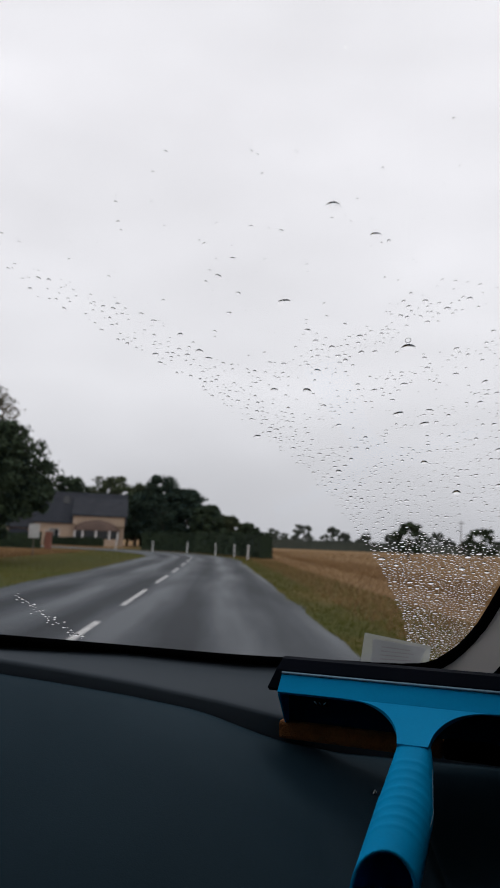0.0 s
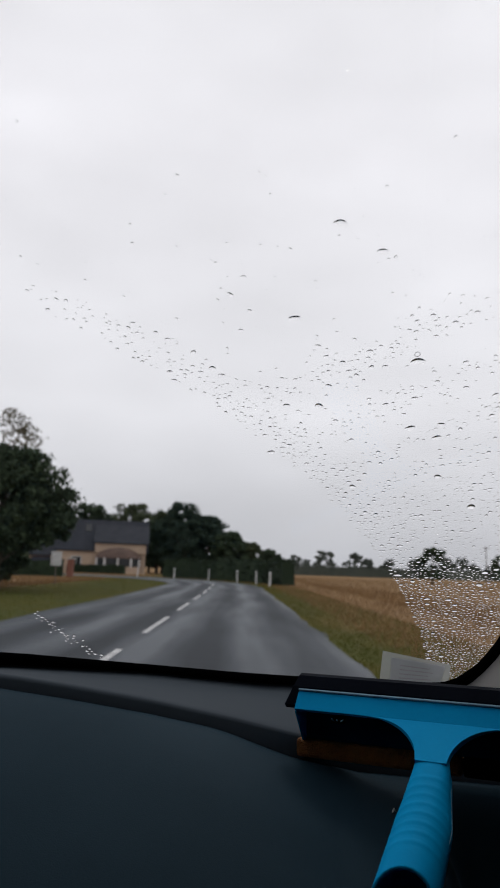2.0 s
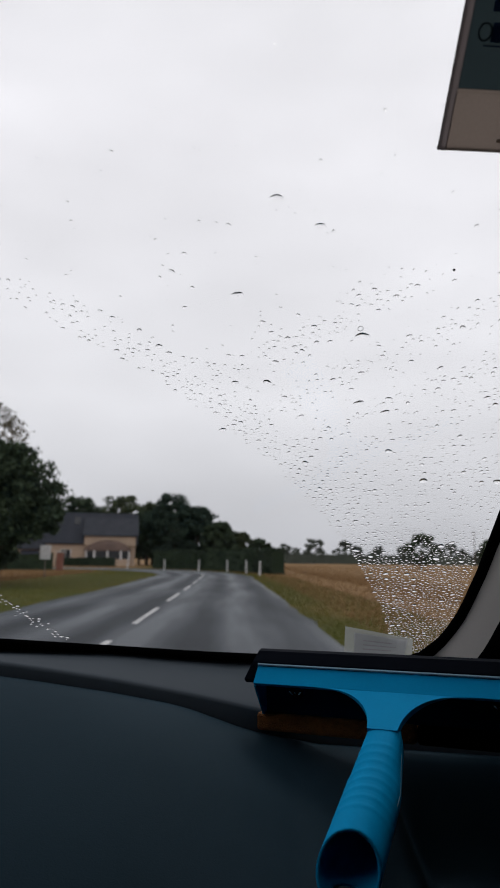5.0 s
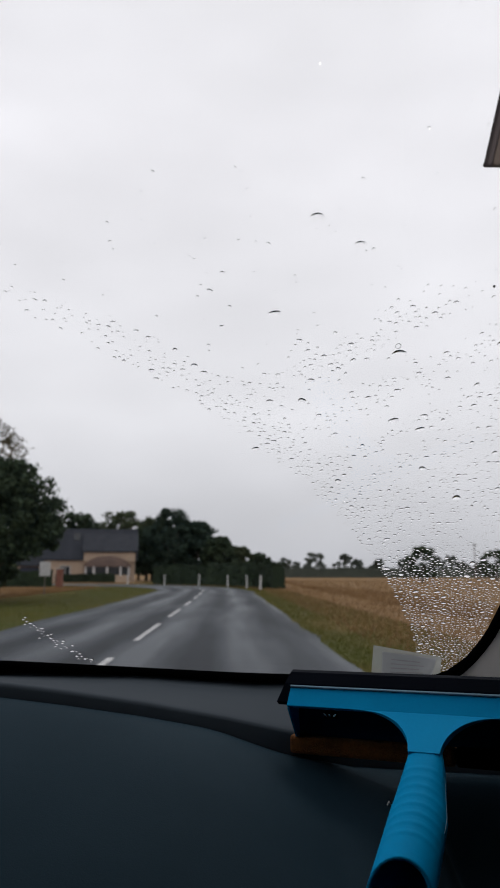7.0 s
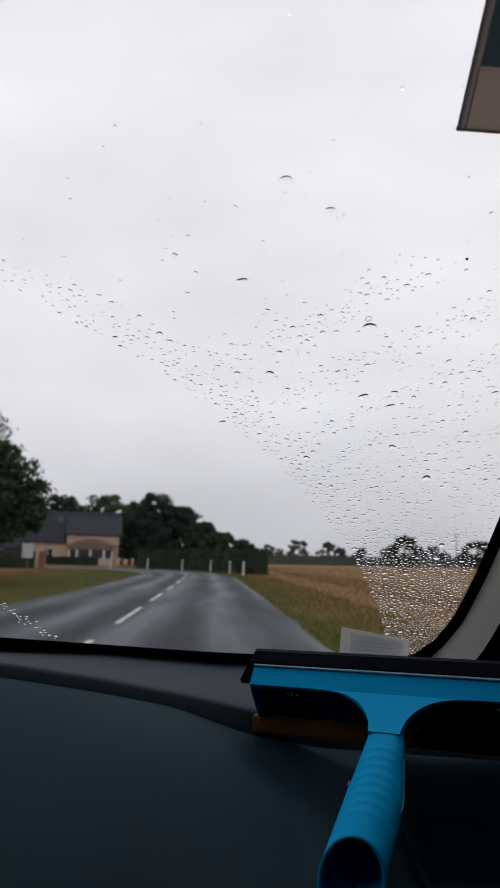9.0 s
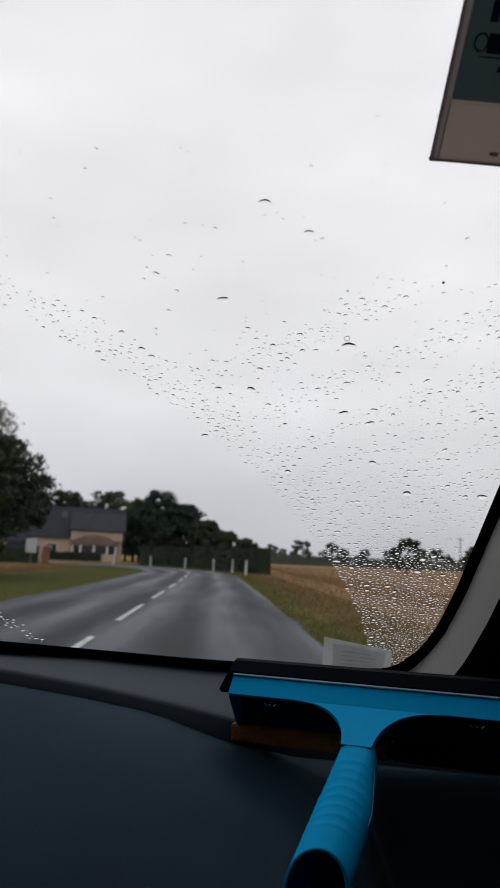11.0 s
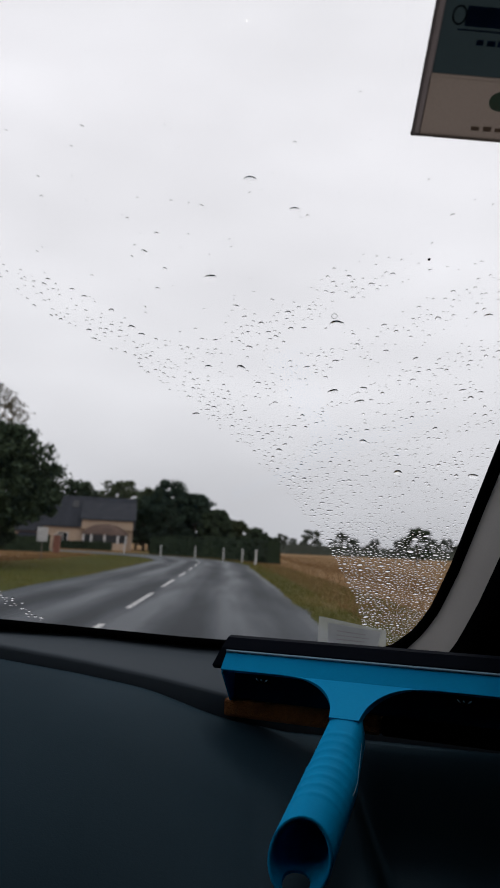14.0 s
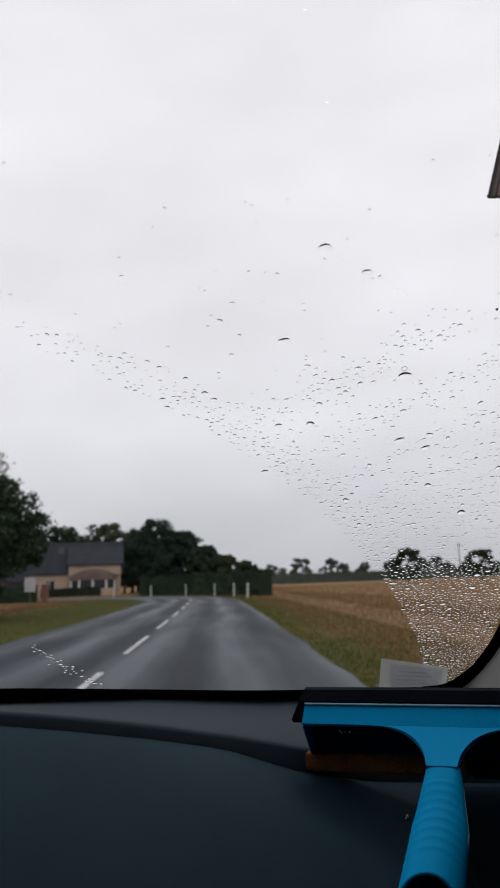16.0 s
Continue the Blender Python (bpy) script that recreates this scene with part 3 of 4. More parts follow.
for k, (x, y, h, sp) in enumerate([(-13.0, 112, 8.6, 3.6), (-12.6, 117, 10.4, 4.3), (-8.7, 109, 11.2, 4.6), (-10.7, 114, 9.6, 4.2), (-6.7, 115, 9.4, 4.2), (-5.0, 110, 9.4, 4.0), (-1.4, 106, 6.8, 2.9), (1.8, 110, 5.4, 2.6), (-15.0, 118, 6.5, 3.2), (5.2, 116, 4.4, 2.3)]):
    tree("copse_tree", (x, y, -0.05), h, sp, 0.8, 30 + k, leaves=210, blobs=80, size=0.20, leaf=(M_LEAF, M_LEAF2, M_PINE)[k % 3 if k else 0], label=COPSE, group="trees of the copse", limbs=6)
tree("pine_tree", (-41, 100, -0.05), 13, 2.6, 3.5, 41, leaves=240, blobs=40, size=0.2, leaf=M_PINE, label="tall dark layered pine above the gardens", limbs=10)
for k, (x, y, h, sp) in enumerate([(-33.5, 120, 9.5, 4.2), (-25, 119, 11.5, 4.8), (-18.5, 121, 12.0, 5.2), (-44, 118, 9, 4.5)]):
    tree("garden_tree", (x, y, -0.05), h, sp, 1.0, 50 + k, leaves=170, blobs=64, size=0.24, leaf=(M_LEAF2, M_LEAF)[k % 2], label="dark broadleaf tree beside the houses", group="trees round the houses", limbs=5)
tree("field_tree", (27, 98, -0.05), 5.0, 2.6, 0.6, 61, leaves=150, blobs=28, size=0.22, label="rounded dark tree standing in the field", limbs=5)
tree("field_tree", (46, 120, -0.05), 5.4, 2.8, 0.6, 62, leaves=130, blobs=28, size=0.24, label="rounded dark tree standing in the field", limbs=5)
# The pale leaf colour of these trees and far hedges stands for haze.
FAR = "far tree on the field's edge, grey-green with painted haze"
for k in range(46):
    a = radians(-26 + 54 * k / 45 + crng.uniform(-0.6, 0.6))
    if -11 < math.degrees(a) < -1.0:
        continue
    r = crng.uniform(190, 290)
    h = crng.uniform(4.0, 7.5) * (1.25 if k % 7 == 0 else 1)
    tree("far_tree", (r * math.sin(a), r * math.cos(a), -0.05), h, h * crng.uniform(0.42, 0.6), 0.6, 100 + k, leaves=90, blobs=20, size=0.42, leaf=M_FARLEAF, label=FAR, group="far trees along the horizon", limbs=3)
hedge("field_hedge", [(-95, 215), (-50, 190), (-38, 182)], 2.4, 2.0, 3, "far untrimmed field hedge, grey-green with painted haze", 40, 0.3, M_FARLEAF)
hedge("field_hedge", [(8, 190), (60, 205), (130, 215)], 2.6, 2.0, 4, "far untrimmed field hedge, grey-green with painted haze", 40, 0.3, M_FARLEAF)
hp = [tuple(beside(S0 + v, 6.4)[:2]) for v in (55, 60, 65, 70, 75)]
hedge("roadside_hedge", hp, 1.9, 1.3, 6, "tall clipped dark hedge behind the guide posts", 150, 0.16)
hedge("garden_hedge", [(-29, 58.5), (-22, 60), (-15.2, 61.5)], 1.35, 0.9, 7, "low clipped dark garden hedge", 240, 0.1)
hedge("garden_hedge", [(-40, 92.5), (-28.0, 91.5)], 1.05, 0.9, 8, "clipped dark hedge before the houses", 150, 0.14)
hedge("garden_hedge", [(-22.0, 91.0), (-14.5, 90.5)], 1.0, 0.9, 9, "clipped dark hedge before the houses", 150, 0.14)

pl = thing("gate_pillar", (-14.6, 61.6, -0.05), "reddish brick gate pillar at the hedge's end", "pillar")
part("shaft", boxed(-14.85, -14.35, 61.35, 61.85, -0.1, 1.5, bevel=0.02), M_BRICK, pl)
part("coping", boxed(-14.92, -14.28, 61.28, 61.92, 1.5, 1.6, bevel=0.02), M_CONC, pl)

sb = thing("roadside_board", (-10.3, 40, -0.05), "small blank white roadside notice board on a post", "sign")
part("post", boxed(-10.33, -10.27, 40, 40.06, -0.1, 1.5), M_WOOD, sb)
part("board", boxed(-10.6, -10.0, 39.96, 39.99, 1.0, 1.8, bevel=0.008), M_WHITE, sb)

up = thing("utility_pole", (60, 170, -0.05), "wooden utility pole far off in the field", "pole")
part("pole", tube([(60, 170, -0.2), (60, 170, 8.5)], [0.16, 0.11]), M_WOOD, up)
part("crossarm", boxed(59.2, 60.8, 169.92, 170.08, 8.0, 8.15), M_WOOD, up)


# ---------------- houses beyond the bend ----------------
def gable_house(name, cx, cy, turn, wx, wy, eave, ridge, wallm, roofm, label, windows, doors=(), chimney=True, bow=False):
    h = thing(name, (0, 0, 0), label, "house")
    part("wall", loft([[(-wx, -wy, -0.1), (wx, -wy, -0.1), (wx, wy, -0.1), (-wx, wy, -0.1)], [(-wx, -wy, eave), (wx, -wy, eave), (wx, wy, eave), (-wx, wy, eave)]], True, True), wallm, h)
    for sx in (-1, 1):
        bm = bmesh.new()
        v = [bm.verts.new(p) for p in ((sx * wx, -wy, eave), (sx * wx, wy, eave), (sx * wx, 0, ridge - 0.1), (sx * (wx - 0.3), -wy, eave), (sx * (wx - 0.3), wy, eave), (sx * (wx - 0.3), 0, ridge - 0.1))]
        for f in ((0, 1, 2), (3, 5, 4), (0, 2, 5, 3), (1, 4, 5, 2), (0, 3, 4, 1)):
            bm.faces.new([v[i] for i in f])
        part("gable", bm, wallm, h)
    o = 0.35
    for sy in (-1, 1):
        rows = [[(-wx - o, sy * (wy + o), eave - 0.2), (wx + o, sy * (wy + o), eave - 0.2)], [(-wx - o, 0, ridge), (wx + o, 0, ridge)], [(-wx - o, 0, ridge + 0.16), (wx + o, 0, ridge + 0.16)], [(-wx - o, sy * (wy + o), eave - 0.04), (wx + o, sy * (wy + o), eave - 0.04)]]
        part("roof_slope", loft(rows + [rows[0]]), roofm, h)
    if chimney:
        part("chimney", boxed(wx - 1.3, wx - 0.6, -0.3, 0.3, ridge - 0.5, ridge + 0.9, bevel=0.03), M_BRICK, h)
    for x, z, w, t in windows:
        wi = part("window", boxed(x - w / 2 - 0.07, x + w / 2 + 0.07, -wy - 0.06, -wy + 0.02, z - 0.07, z + t + 0.07, bevel=0.01), M_WHITE, h, "white window frame with a dark pane")
        for q in (-1, 1):
            part("pane", boxed(x + q * w / 4 - w / 4 + 0.03, x + q * w / 4 + w / 4 - 0.03, -wy - 0.075, -wy - 0.055, z, z + t), M_PANE, wi)
    for x, w, t in doors:
        part("door", boxed(x - w / 2, x + w / 2, -wy - 0.05, -wy + 0.02, 0, t, bevel=0.01), M_NAVY, h, "dark door")
    if bow:
        # cream wall dormer over a wide bow window with a domed tiled roof
        yf, c, hw = -wy - 0.42, 2.4, 3.1
        part("dormer_wall", boxed(-0.9, wx + 0.02, yf, -wy + 0.9, eave - 0.35, eave + 0.95), wallm, h)
        part("dormer_roof", loft([[(-1.15, yf - 0.25, eave + 0.95), (wx + 0.4, yf - 0.25, eave + 0.95)], [(-1.15, -0.9, ridge - 0.75), (wx + 0.4, -0.9, ridge - 0.75)], [(-1.15, -0.9, ridge - 0.60), (wx + 0.4, -0.9, ridge - 0.60)], [(-1.15, yf - 0.25, eave + 1.09), (wx + 0.4, yf - 0.25, eave + 1.09)], [(-1.15, yf - 0.25, eave + 0.95), (wx + 0.4, yf - 0.25, eave + 0.95)]]), roofm, h)
        arc = [(c + hw * math.cos(a), yf - 1.3 * math.sin(a)) for a in (math.pi * k / 10 for k in range(11))]
        part("bow_wall", loft([[(x, y, z) for x, y in arc] for z in (-0.1, 0.9)]), wallm, h)
        part("bow_glazing", loft([[(x, y, z) for x, y in arc] for z in (0.9, 2.1)]), M_PANE, h, "dark curved bow window")
        for x, y in arc[1:-1:2]:
            part("mullion", boxed(x - 0.14, x + 0.14, y - 0.1, y + 0.05, 0.85, 2.15), M_WHITE, h, "white mullion")
        dome = [(1.10, 2.05), (0.98, 2.45), (0.78, 2.95), (0.50, 3.35), (0.15, 3.55)]
        part("bow_roof", loft([[(c + (x - c) * q, yf + 0.02 + (y - yf) * q * 1.08, z) for x, y in arc] for q, z in dome]), M_TILE, h, "domed brown tiled roof over the bow window", smooth=True)
        for x0 in (-2.6, 0.4):
            part("skylight", loft([[(x0 + dx, -wy * (1 - q) - 0.05, eave + (ridge - eave) * q + 0.22 + 0.1) for dx in (0, 0.9)] for q in (0.55, 0.80)]), M_PANE, h, "dark roof skylight")
    h.matrix_basis = pose(cx, cy, 0, 0, 0, turn)
    return h


gable_house("main_house", -20.0, 103.5, 8, 6.2, 3.8, 3.1, 7.4, M_RENDER, M_SLATE, "cream rendered house with a steep slate roof and bow window", [(-3.4, 0.7, 1.3, 1.4)], (), False, True)
gable_house("garage_wing", -29.6, 105.0, 8, 3.2, 3.0, 2.3, 4.9, M_RENDER, M_SLATE, "low cream garage wing with a slate roof", [], [(0.6, 2.6, 2.0)], False)
gable_house("bungalow", -38.5, 111, 95, 5.0, 4.0, 2.6, 5.0, M_RENDER, M_TILE, "low cream bungalow with its gable to the road", [(0, 0.9, 1.2, 1.1)], [], True)
gt = thing("driveway_gate", (-25, 91.2, 0), "dark navy solid driveway gate between cream pillars", "gate")
for x in (-27.7, -22.3):
    part("pillar", boxed(x - 0.25, x + 0.25, 91.0, 91.5, -0.1, 1.9, bevel=0.02), M_RENDER, gt)
for x in (-27.4, -24.95):
    part("leaf", boxed(x, x + 2.4, 91.2, 91.28, 0.05, 1.6, bevel=0.01), M_NAVY, gt)


# ---------------- the car, seen from its cabin ----------------
XC = -0.33                      # the car's middle
GC, GS = 0.7809, 0.6247         # the windscreen's slope: cosine and sine


def on_glass(u, v, w=0.0):
    """u across, v up the windscreen from its foot, w outwards."""
    return Vector((u, 0.87 - v * GC + w * GS, 1.0634 + v * GS + w * GC))


def smooth01(a):
    a = max(0.0, min(1.0, a))
    return a * a * (3 - 2 * a)


def foot(u):
    return float(np.interp(u, [-1.0, -0.5, -0.235, -0.162, -0.082, 0.014, 0.072, 0.18, 0.30], [0.050, 0.045, 0.038, 0.031, 0.023, 0.013, 0.009, 0.005, 0.004]))


def seal_low(u):
    """Where the lower seal ends on the cabin's side."""
    return float(np.interp(u, [-1.0, -0.24, -0.175, -0.08, -0.02, 0.045, 0.30], [0.030, 0.0267, 0.0241, 0.0200, 0.0116, 0.0040, 0.0]))


def edge_right(n=14):
    """The glass's right edge from the foot up, with its rounded lower corner."""
    pts = [(0.235, 0.0045), (0.258, 0.0065), (0.269, 0.014), (0.2775, 0.028), (0.2855, 0.050), (0.2915, 0.074), (0.2955, 0.098)]
    return pts + [(float(np.interp(v, [0.098, 0.14, 0.17, 0.22, 0.30, 0.76], [0.2955, 0.2982, 0.2988, 0.2982, 0.2970, 0.2950])), v) for v in np.linspace(0.122, 0.76, n)]


car = thing("car", (XC, 0, 0), "parked car with a rain-spotted windscreen, seen from its dark cabin", "car")

bm = bmesh.new()
low = [(u, foot(u) - 0.012) for u in np.linspace(-0.93, 0.235, 24)]
outline = low + [(u + 0.012, v - 0.004) for u, v in edge_right()] + [(-0.98, 0.76), (-0.98, 0.06)]
fr = [bm.verts.new(on_glass(u, v, 0.0)) for u, v in outline]
bk = [bm.verts.new(on_glass(u, v, 0.005)) for u, v in outline]
bm.faces.new(fr)
bm.faces.new(list(reversed(bk)))
for i in range(len(fr)):
    j = (i + 1) % len(fr)
    bm.faces.new((fr[i], fr[j], bk[j], bk[i]))
pane = part("windscreen", bm, M_GLASS, car, "clear raked windscreen glass")
pane.visible_shadow = False
part("stone_chip", tube([on_glass(0.1364 + 0.0020 * math.cos(a), 0.4531 + 0.0020 * math.sin(a), -0.0004) for a in np.linspace(0, 2 * math.pi, 16)], [0.00022] * 16, 5), M_STICK, pane, "pale ring-shaped stone chip")
part("speck", tube([on_glass(0.1943, 0.5016, -0.0001), on_glass(0.1943, 0.5016, -0.0009)], [0.0010, 0.0006], 10), M_RUBBER_SHADE, pane, "black speck of dirt")

us = list(np.linspace(-0.96, 0.24, 40))
part("lower_seal", loft([[on_glass(u, seal_low(u) - 0.002, -0.0045), on_glass(u, seal_low(u) + 0.001, -0.0062), on_glass(u, foot(u) + 0.0015, -0.0050), on_glass(u, foot(u) + 0.0045, -0.003), on_glass(u, foot(u) + 0.0052, -0.0005)] for u in us]), M_RUBBER_SHADE, car, "black lower windscreen seal", smooth=True)
er = edge_right()
part("side_seal", loft([[on_glass(u - 0.006, v + (0.006 if v < 0.03 else 0), -0.0005), on_glass(u - 0.005, v + (0.005 if v < 0.03 else 0), -0.004), on_glass(u + 0.003, v - 0.002, -0.007), on_glass(u + 0.012, v - 0.003, -0.005)] for u, v in er]), M_RUBBER_SHADE, car, "black curved side seal", smooth=True)
trim = []
for u, v in er:
    k = min(1.0, v / 0.10)
    trim.append([on_glass(u + du, v - 0.003 - 0.013 * (1 - k) * min(1, du / 0.02), -w) for du, w in ((0.002, 0.005), (0.005, 0.018), (0.009, 0.031), (0.014, 0.042), (0.021, 0.050), (0.030, 0.055), (0.041, 0.057), (0.070, 0.055), (0.11, 0.052))])
part("pillar_trim", loft([r[:4] for r in trim]), M_PILLAR, car, "pale grey pillar trim", smooth=True)
# The pillar's unlit outer part: its falloff to black is put in as colour.
part("shaded_pillar", loft([r[3:] for r in trim]), M_RUBBER_SHADE, car, "outer part of the pillar, coloured black for shade", smooth=True)
part("pillar_trim", loft([[Vector((2 * XC - p.x, p.y, p.z)) for p in r] for r in trim]), M_PILLAR, car, "pale grey pillar trim", smooth=True)


RX = [-1.05, -0.22, -0.147, -0.07, 0.012, 0.07, 0.13, 0.42]


def ridge_y(x):
    return float(np.interp(x, RX, [0.75, 0.75, 0.747, 0.740, 0.729, 0.722, 0.720, 0.718]))


def ridge_z(x):
    return float(np.interp(x, RX, [1.0830, 1.0797, 1.0716, 1.0624, 1.0507, 1.0401, 1.0300, 1.013]))


def dip(x):
    """The pad's far edge sinks where the squeegee lies."""
    return 0.0090 * smooth01((x + 0.02) / 0.10)


def pad_z(x, y):
    """Height of the pad between the ridge and its near edge."""
    y1 = ridge_y(x) - 0.013
    t = (y1 - y) / (y1 - 0.46)
    side = max(0.0, min(1.0, (x - 0.175) / 0.05))
    deep = max(0.0, min(1.0, (t - 0.01) / 0.14)) * max(0.0, min(1.0, (1.0 - t) / 0.12))
    tray = side * side * (3 - 2 * side) * deep * deep * (3 - 2 * deep)
    return (ridge_z(x) - 0.0070) * (1 - t) + 0.912 * t + (0.024 - 0.030 * max(0.0, min(1.0, (x + 0.02) / 0.12))) * math.sin(math.pi * min(1, max(0, t))) - 0.080 * tray - dip(x) * max(0.0, 1.0 - t / 0.35) - 0.0035 * math.exp(-max(0.0, y1 - y) / 0.014)


dash = part("dashboard", loft([[Vector((x, yy, zz)) for yy, zz in
        [(ridge_y(x) + 0.012, ridge_z(x) - 0.0145 - dip(x)), (ridge_y(x) + 0.003, ridge_z(x) - 0.0130 - dip(x)), (ridge_y(x) - 0.005, ridge_z(x) - 0.0117 - dip(x))]
        + [(y, pad_z(x, y)) for y in ridge_y(x) - 0.013 - (ridge_y(x) - 0.473) * np.linspace(0, 1, 26) ** 1.6]
        + [(0.44, 0.896), (0.42, 0.872), (0.405, 0.84), (0.40, 0.72), (0.45, 0.60)]] for x in np.linspace(-1.05, 0.42, 260)]), M_DASH, car, "dark grained dashboard pad", smooth=True)
part("defroster_strip", loft([[on_glass(x, seal_low(x), -0.0048), on_glass(x, seal_low(x) - 0.0015, -0.0075)] + [Vector((x, 0.87 - (seal_low(x) - 0.002) * GC - 0.006 + (ridge_y(x) + 0.004 - (0.87 - (seal_low(x) - 0.002) * GC - 0.006)) * q, (1.0634 + (seal_low(x) - 0.002) * GS - 0.0065) * (1 - q) + (ridge_z(x) + 0.0005) * q)) for q in (0.15, 0.4, 0.7, 0.92, 1.0)]
                              + [Vector((x, ridge_y(x) + 0.0010, ridge_z(x) - 0.0006)), Vector((x, ridge_y(x) - 0.0008, ridge_z(x) - 0.0032)), Vector((x, ridge_y(x) - 0.0014, ridge_z(x) - 0.0142 - dip(x)))] for x in np.linspace(-0.98, 0.34, 50)]), M_STRIP, dash, "greyer strip along the foot of the windscreen", smooth=True)
part("cup_ring", tube([(0.238 + 0.052 * math.cos(a), 0.474 + 0.050 * math.sin(a), 0.912 + 0.020 * math.sin(a)) for a in np.linspace(0, 2 * math.pi, 32)], [0.004] * 32, 8), M_STRIP, dash, "dark round rim set in the dashboard", smooth=True)

part("dash_bulkhead", boxed(-1.05, 0.39, 0.42, 0.90, 0.80, 0.86), M_CABIN, car)
part("firewall", boxed(-1.06, 0.40, 0.90, 0.93, 0.25, 1.0), M_CABIN, car)
for x in (0.365, -1.059):
    part("dash_end", boxed(x, x + 0.034, 0.30, 0.92, 0.25, 1.06), M_CABIN, car)

# shell of the cabin and body
HR, HL = 0.40, 2 * XC - 0.40
part("roof", boxed(HL, HR, -1.75, 0.30, 1.53, 1.58, bevel=0.02), M_PAINT, car)
part("headliner", boxed(HL + 0.02, HR - 0.02, -1.7, 0.285, 1.50, 1.53), M_LINER, car, "pale fabric headliner")
part("floor_pan", boxed(HL, HR, -1.75, 0.9, 0.22, 0.28), M_CABIN, car)
part("rear_panel", boxed(HL, HR, -1.80, -1.75, 0.25, 1.53), M_PAINT, car)
for sx, x in ((1, HR), (-1, HL)):
    part("side_panel", boxed(min(x, x + sx * 0.05), max(x, x + sx * 0.05), -1.75, 0.30 if sx > 0 else -0.55, 0.25, 1.52, bevel=0.01), M_CABIN, car, "dark side panel")
    if sx < 0:
        part("door", boxed(x - 0.05, x, -0.55, 0.30, 0.25, 1.02, bevel=0.01), M_CABIN, car, "dark door panel")
    part("door_front", boxed(min(x, x + sx * 0.05), max(x, x + sx * 0.05), 0.30, 0.72, 0.25, 1.0, bevel=0.01), M_CABIN, car, "dark door panel")
    part("front_wing", boxed(min(x, x + sx * 0.05), max(x, x + sx * 0.05), 0.72, 1.95, 0.3, 0.92, bevel=0.02), M_PAINT, car)
    a = [Vector((x, 0.88, 1.0)), Vector((x, 0.28, 1.53)), Vector((x, 0.20, 1.53)), Vector((x, 0.20, 1.0))]
    part("pillar_cover", loft([[p + Vector((sx * 0.04, 0, 0)) for p in a], a], True, True), M_CABIN, car)
bm = loft([[(x, y, z) for x in np.linspace(HL, HR, 9)] for y, z in ((0.95, 0.985), (1.3, 0.93), (1.7, 0.85), (1.95, 0.70), (2.0, 0.45))])
part("bonnet", bm, M_PAINT, car, smooth=True)
part("cowl", boxed(HL, HR, 0.86, 0.98, 0.93, 0.985, bevel=0.01), M_CABIN, car)
for sx, x in ((1, HR + 0.05), (-1, HL - 0.05)):
    part("side_skin", boxed(min(x, x + sx * 0.02), max(x, x + sx * 0.02), -1.80, 0.72, 0.30, 1.02, bevel=0.008), M_PAINT, car)
    part("roof_rail", boxed(min(x, x - sx * 0.04), max(x, x - sx * 0.04), -1.80, 0.30, 1.44, 1.56, bevel=0.01), M_PAINT, car)
    for y0, y1 in ((-0.55, 0.30), (-1.45, -0.62)):
        part("side_window", boxed(min(x, x - sx * 0.01), max(x, x - sx * 0.01), y0, y1, 1.03, 1.43, bevel=0.004), M_PANE, car, "side window")
    part("headlamp", boxed(XC + sx * 0.45, XC + sx * 0.70, 1.93, 2.02, 0.60, 0.74, bevel=0.03) if sx > 0 else boxed(XC - 0.70, XC - 0.45, 1.93, 2.02, 0.60, 0.74, bevel=0.03), M_STICK, car)
part("front_bumper", boxed(HL - 0.04, HR + 0.04, 1.90, 2.08, 0.28, 0.52, bevel=0.05), M_CABIN, car)
part("rear_bumper", boxed(HL - 0.04, HR + 0.04, -1.92, -1.78, 0.28, 0.50, bevel=0.04), M_CABIN, car)
for sx in (-1, 1):
    for y in (1.35, -1.15):
        x = XC + sx * 0.70
        wh = part("wheel", tube([(x - 0.09, y, 0.31), (x - 0.07, y, 0.31), (x + 0.07, y, 0.31), (x + 0.09, y, 0.31)], [0.26, 0.31, 0.31, 0.26], 28), M_TYRE, car)
        part("rim", tube([(x - 0.095, y, 0.31), (x + 0.095, y, 0.31)], [0.19, 0.19], 20), M_RIM, wh)

# parked wiper
wiper = part("wiper", tube([on_glass(u, foot(u) - 0.058, 0.012) for u in np.linspace(-0.34, 0.205, 14)], [0.004] + [0.0075] * 12 + [0.004], 8), M_RUBBER_SHADE, car, "black parked windscreen wiper", smooth=True)
part("connector", loft([[on_glass(u, foot(0.05) - 0.074 + dv * k, 0.012 + dw * k2) for dv, dw in ((-0.012, 0), (0.016, 0), (0.022, 0.008), (0.016, 0.022), (-0.012, 0.022))] for u, k, k2 in ((0.008, 0.55, 0.6), (0.016, 0.95, 1), (0.045, 1.0, 1.05), (0.078, 1.0, 1), (0.086, 0.6, 0.6))], True, True), M_RUBBER_SHADE, wiper, "black arm joint", smooth=False)
part("arm", tube([on_glass(0.03, foot(0.03) - 0.060, 0.024), on_glass(-0.2, -0.040, 0.024), on_glass(-0.43, -0.05, 0.02)], [0.006, 0.007, 0.011], 8), M_RUBBER_SHADE, wiper)

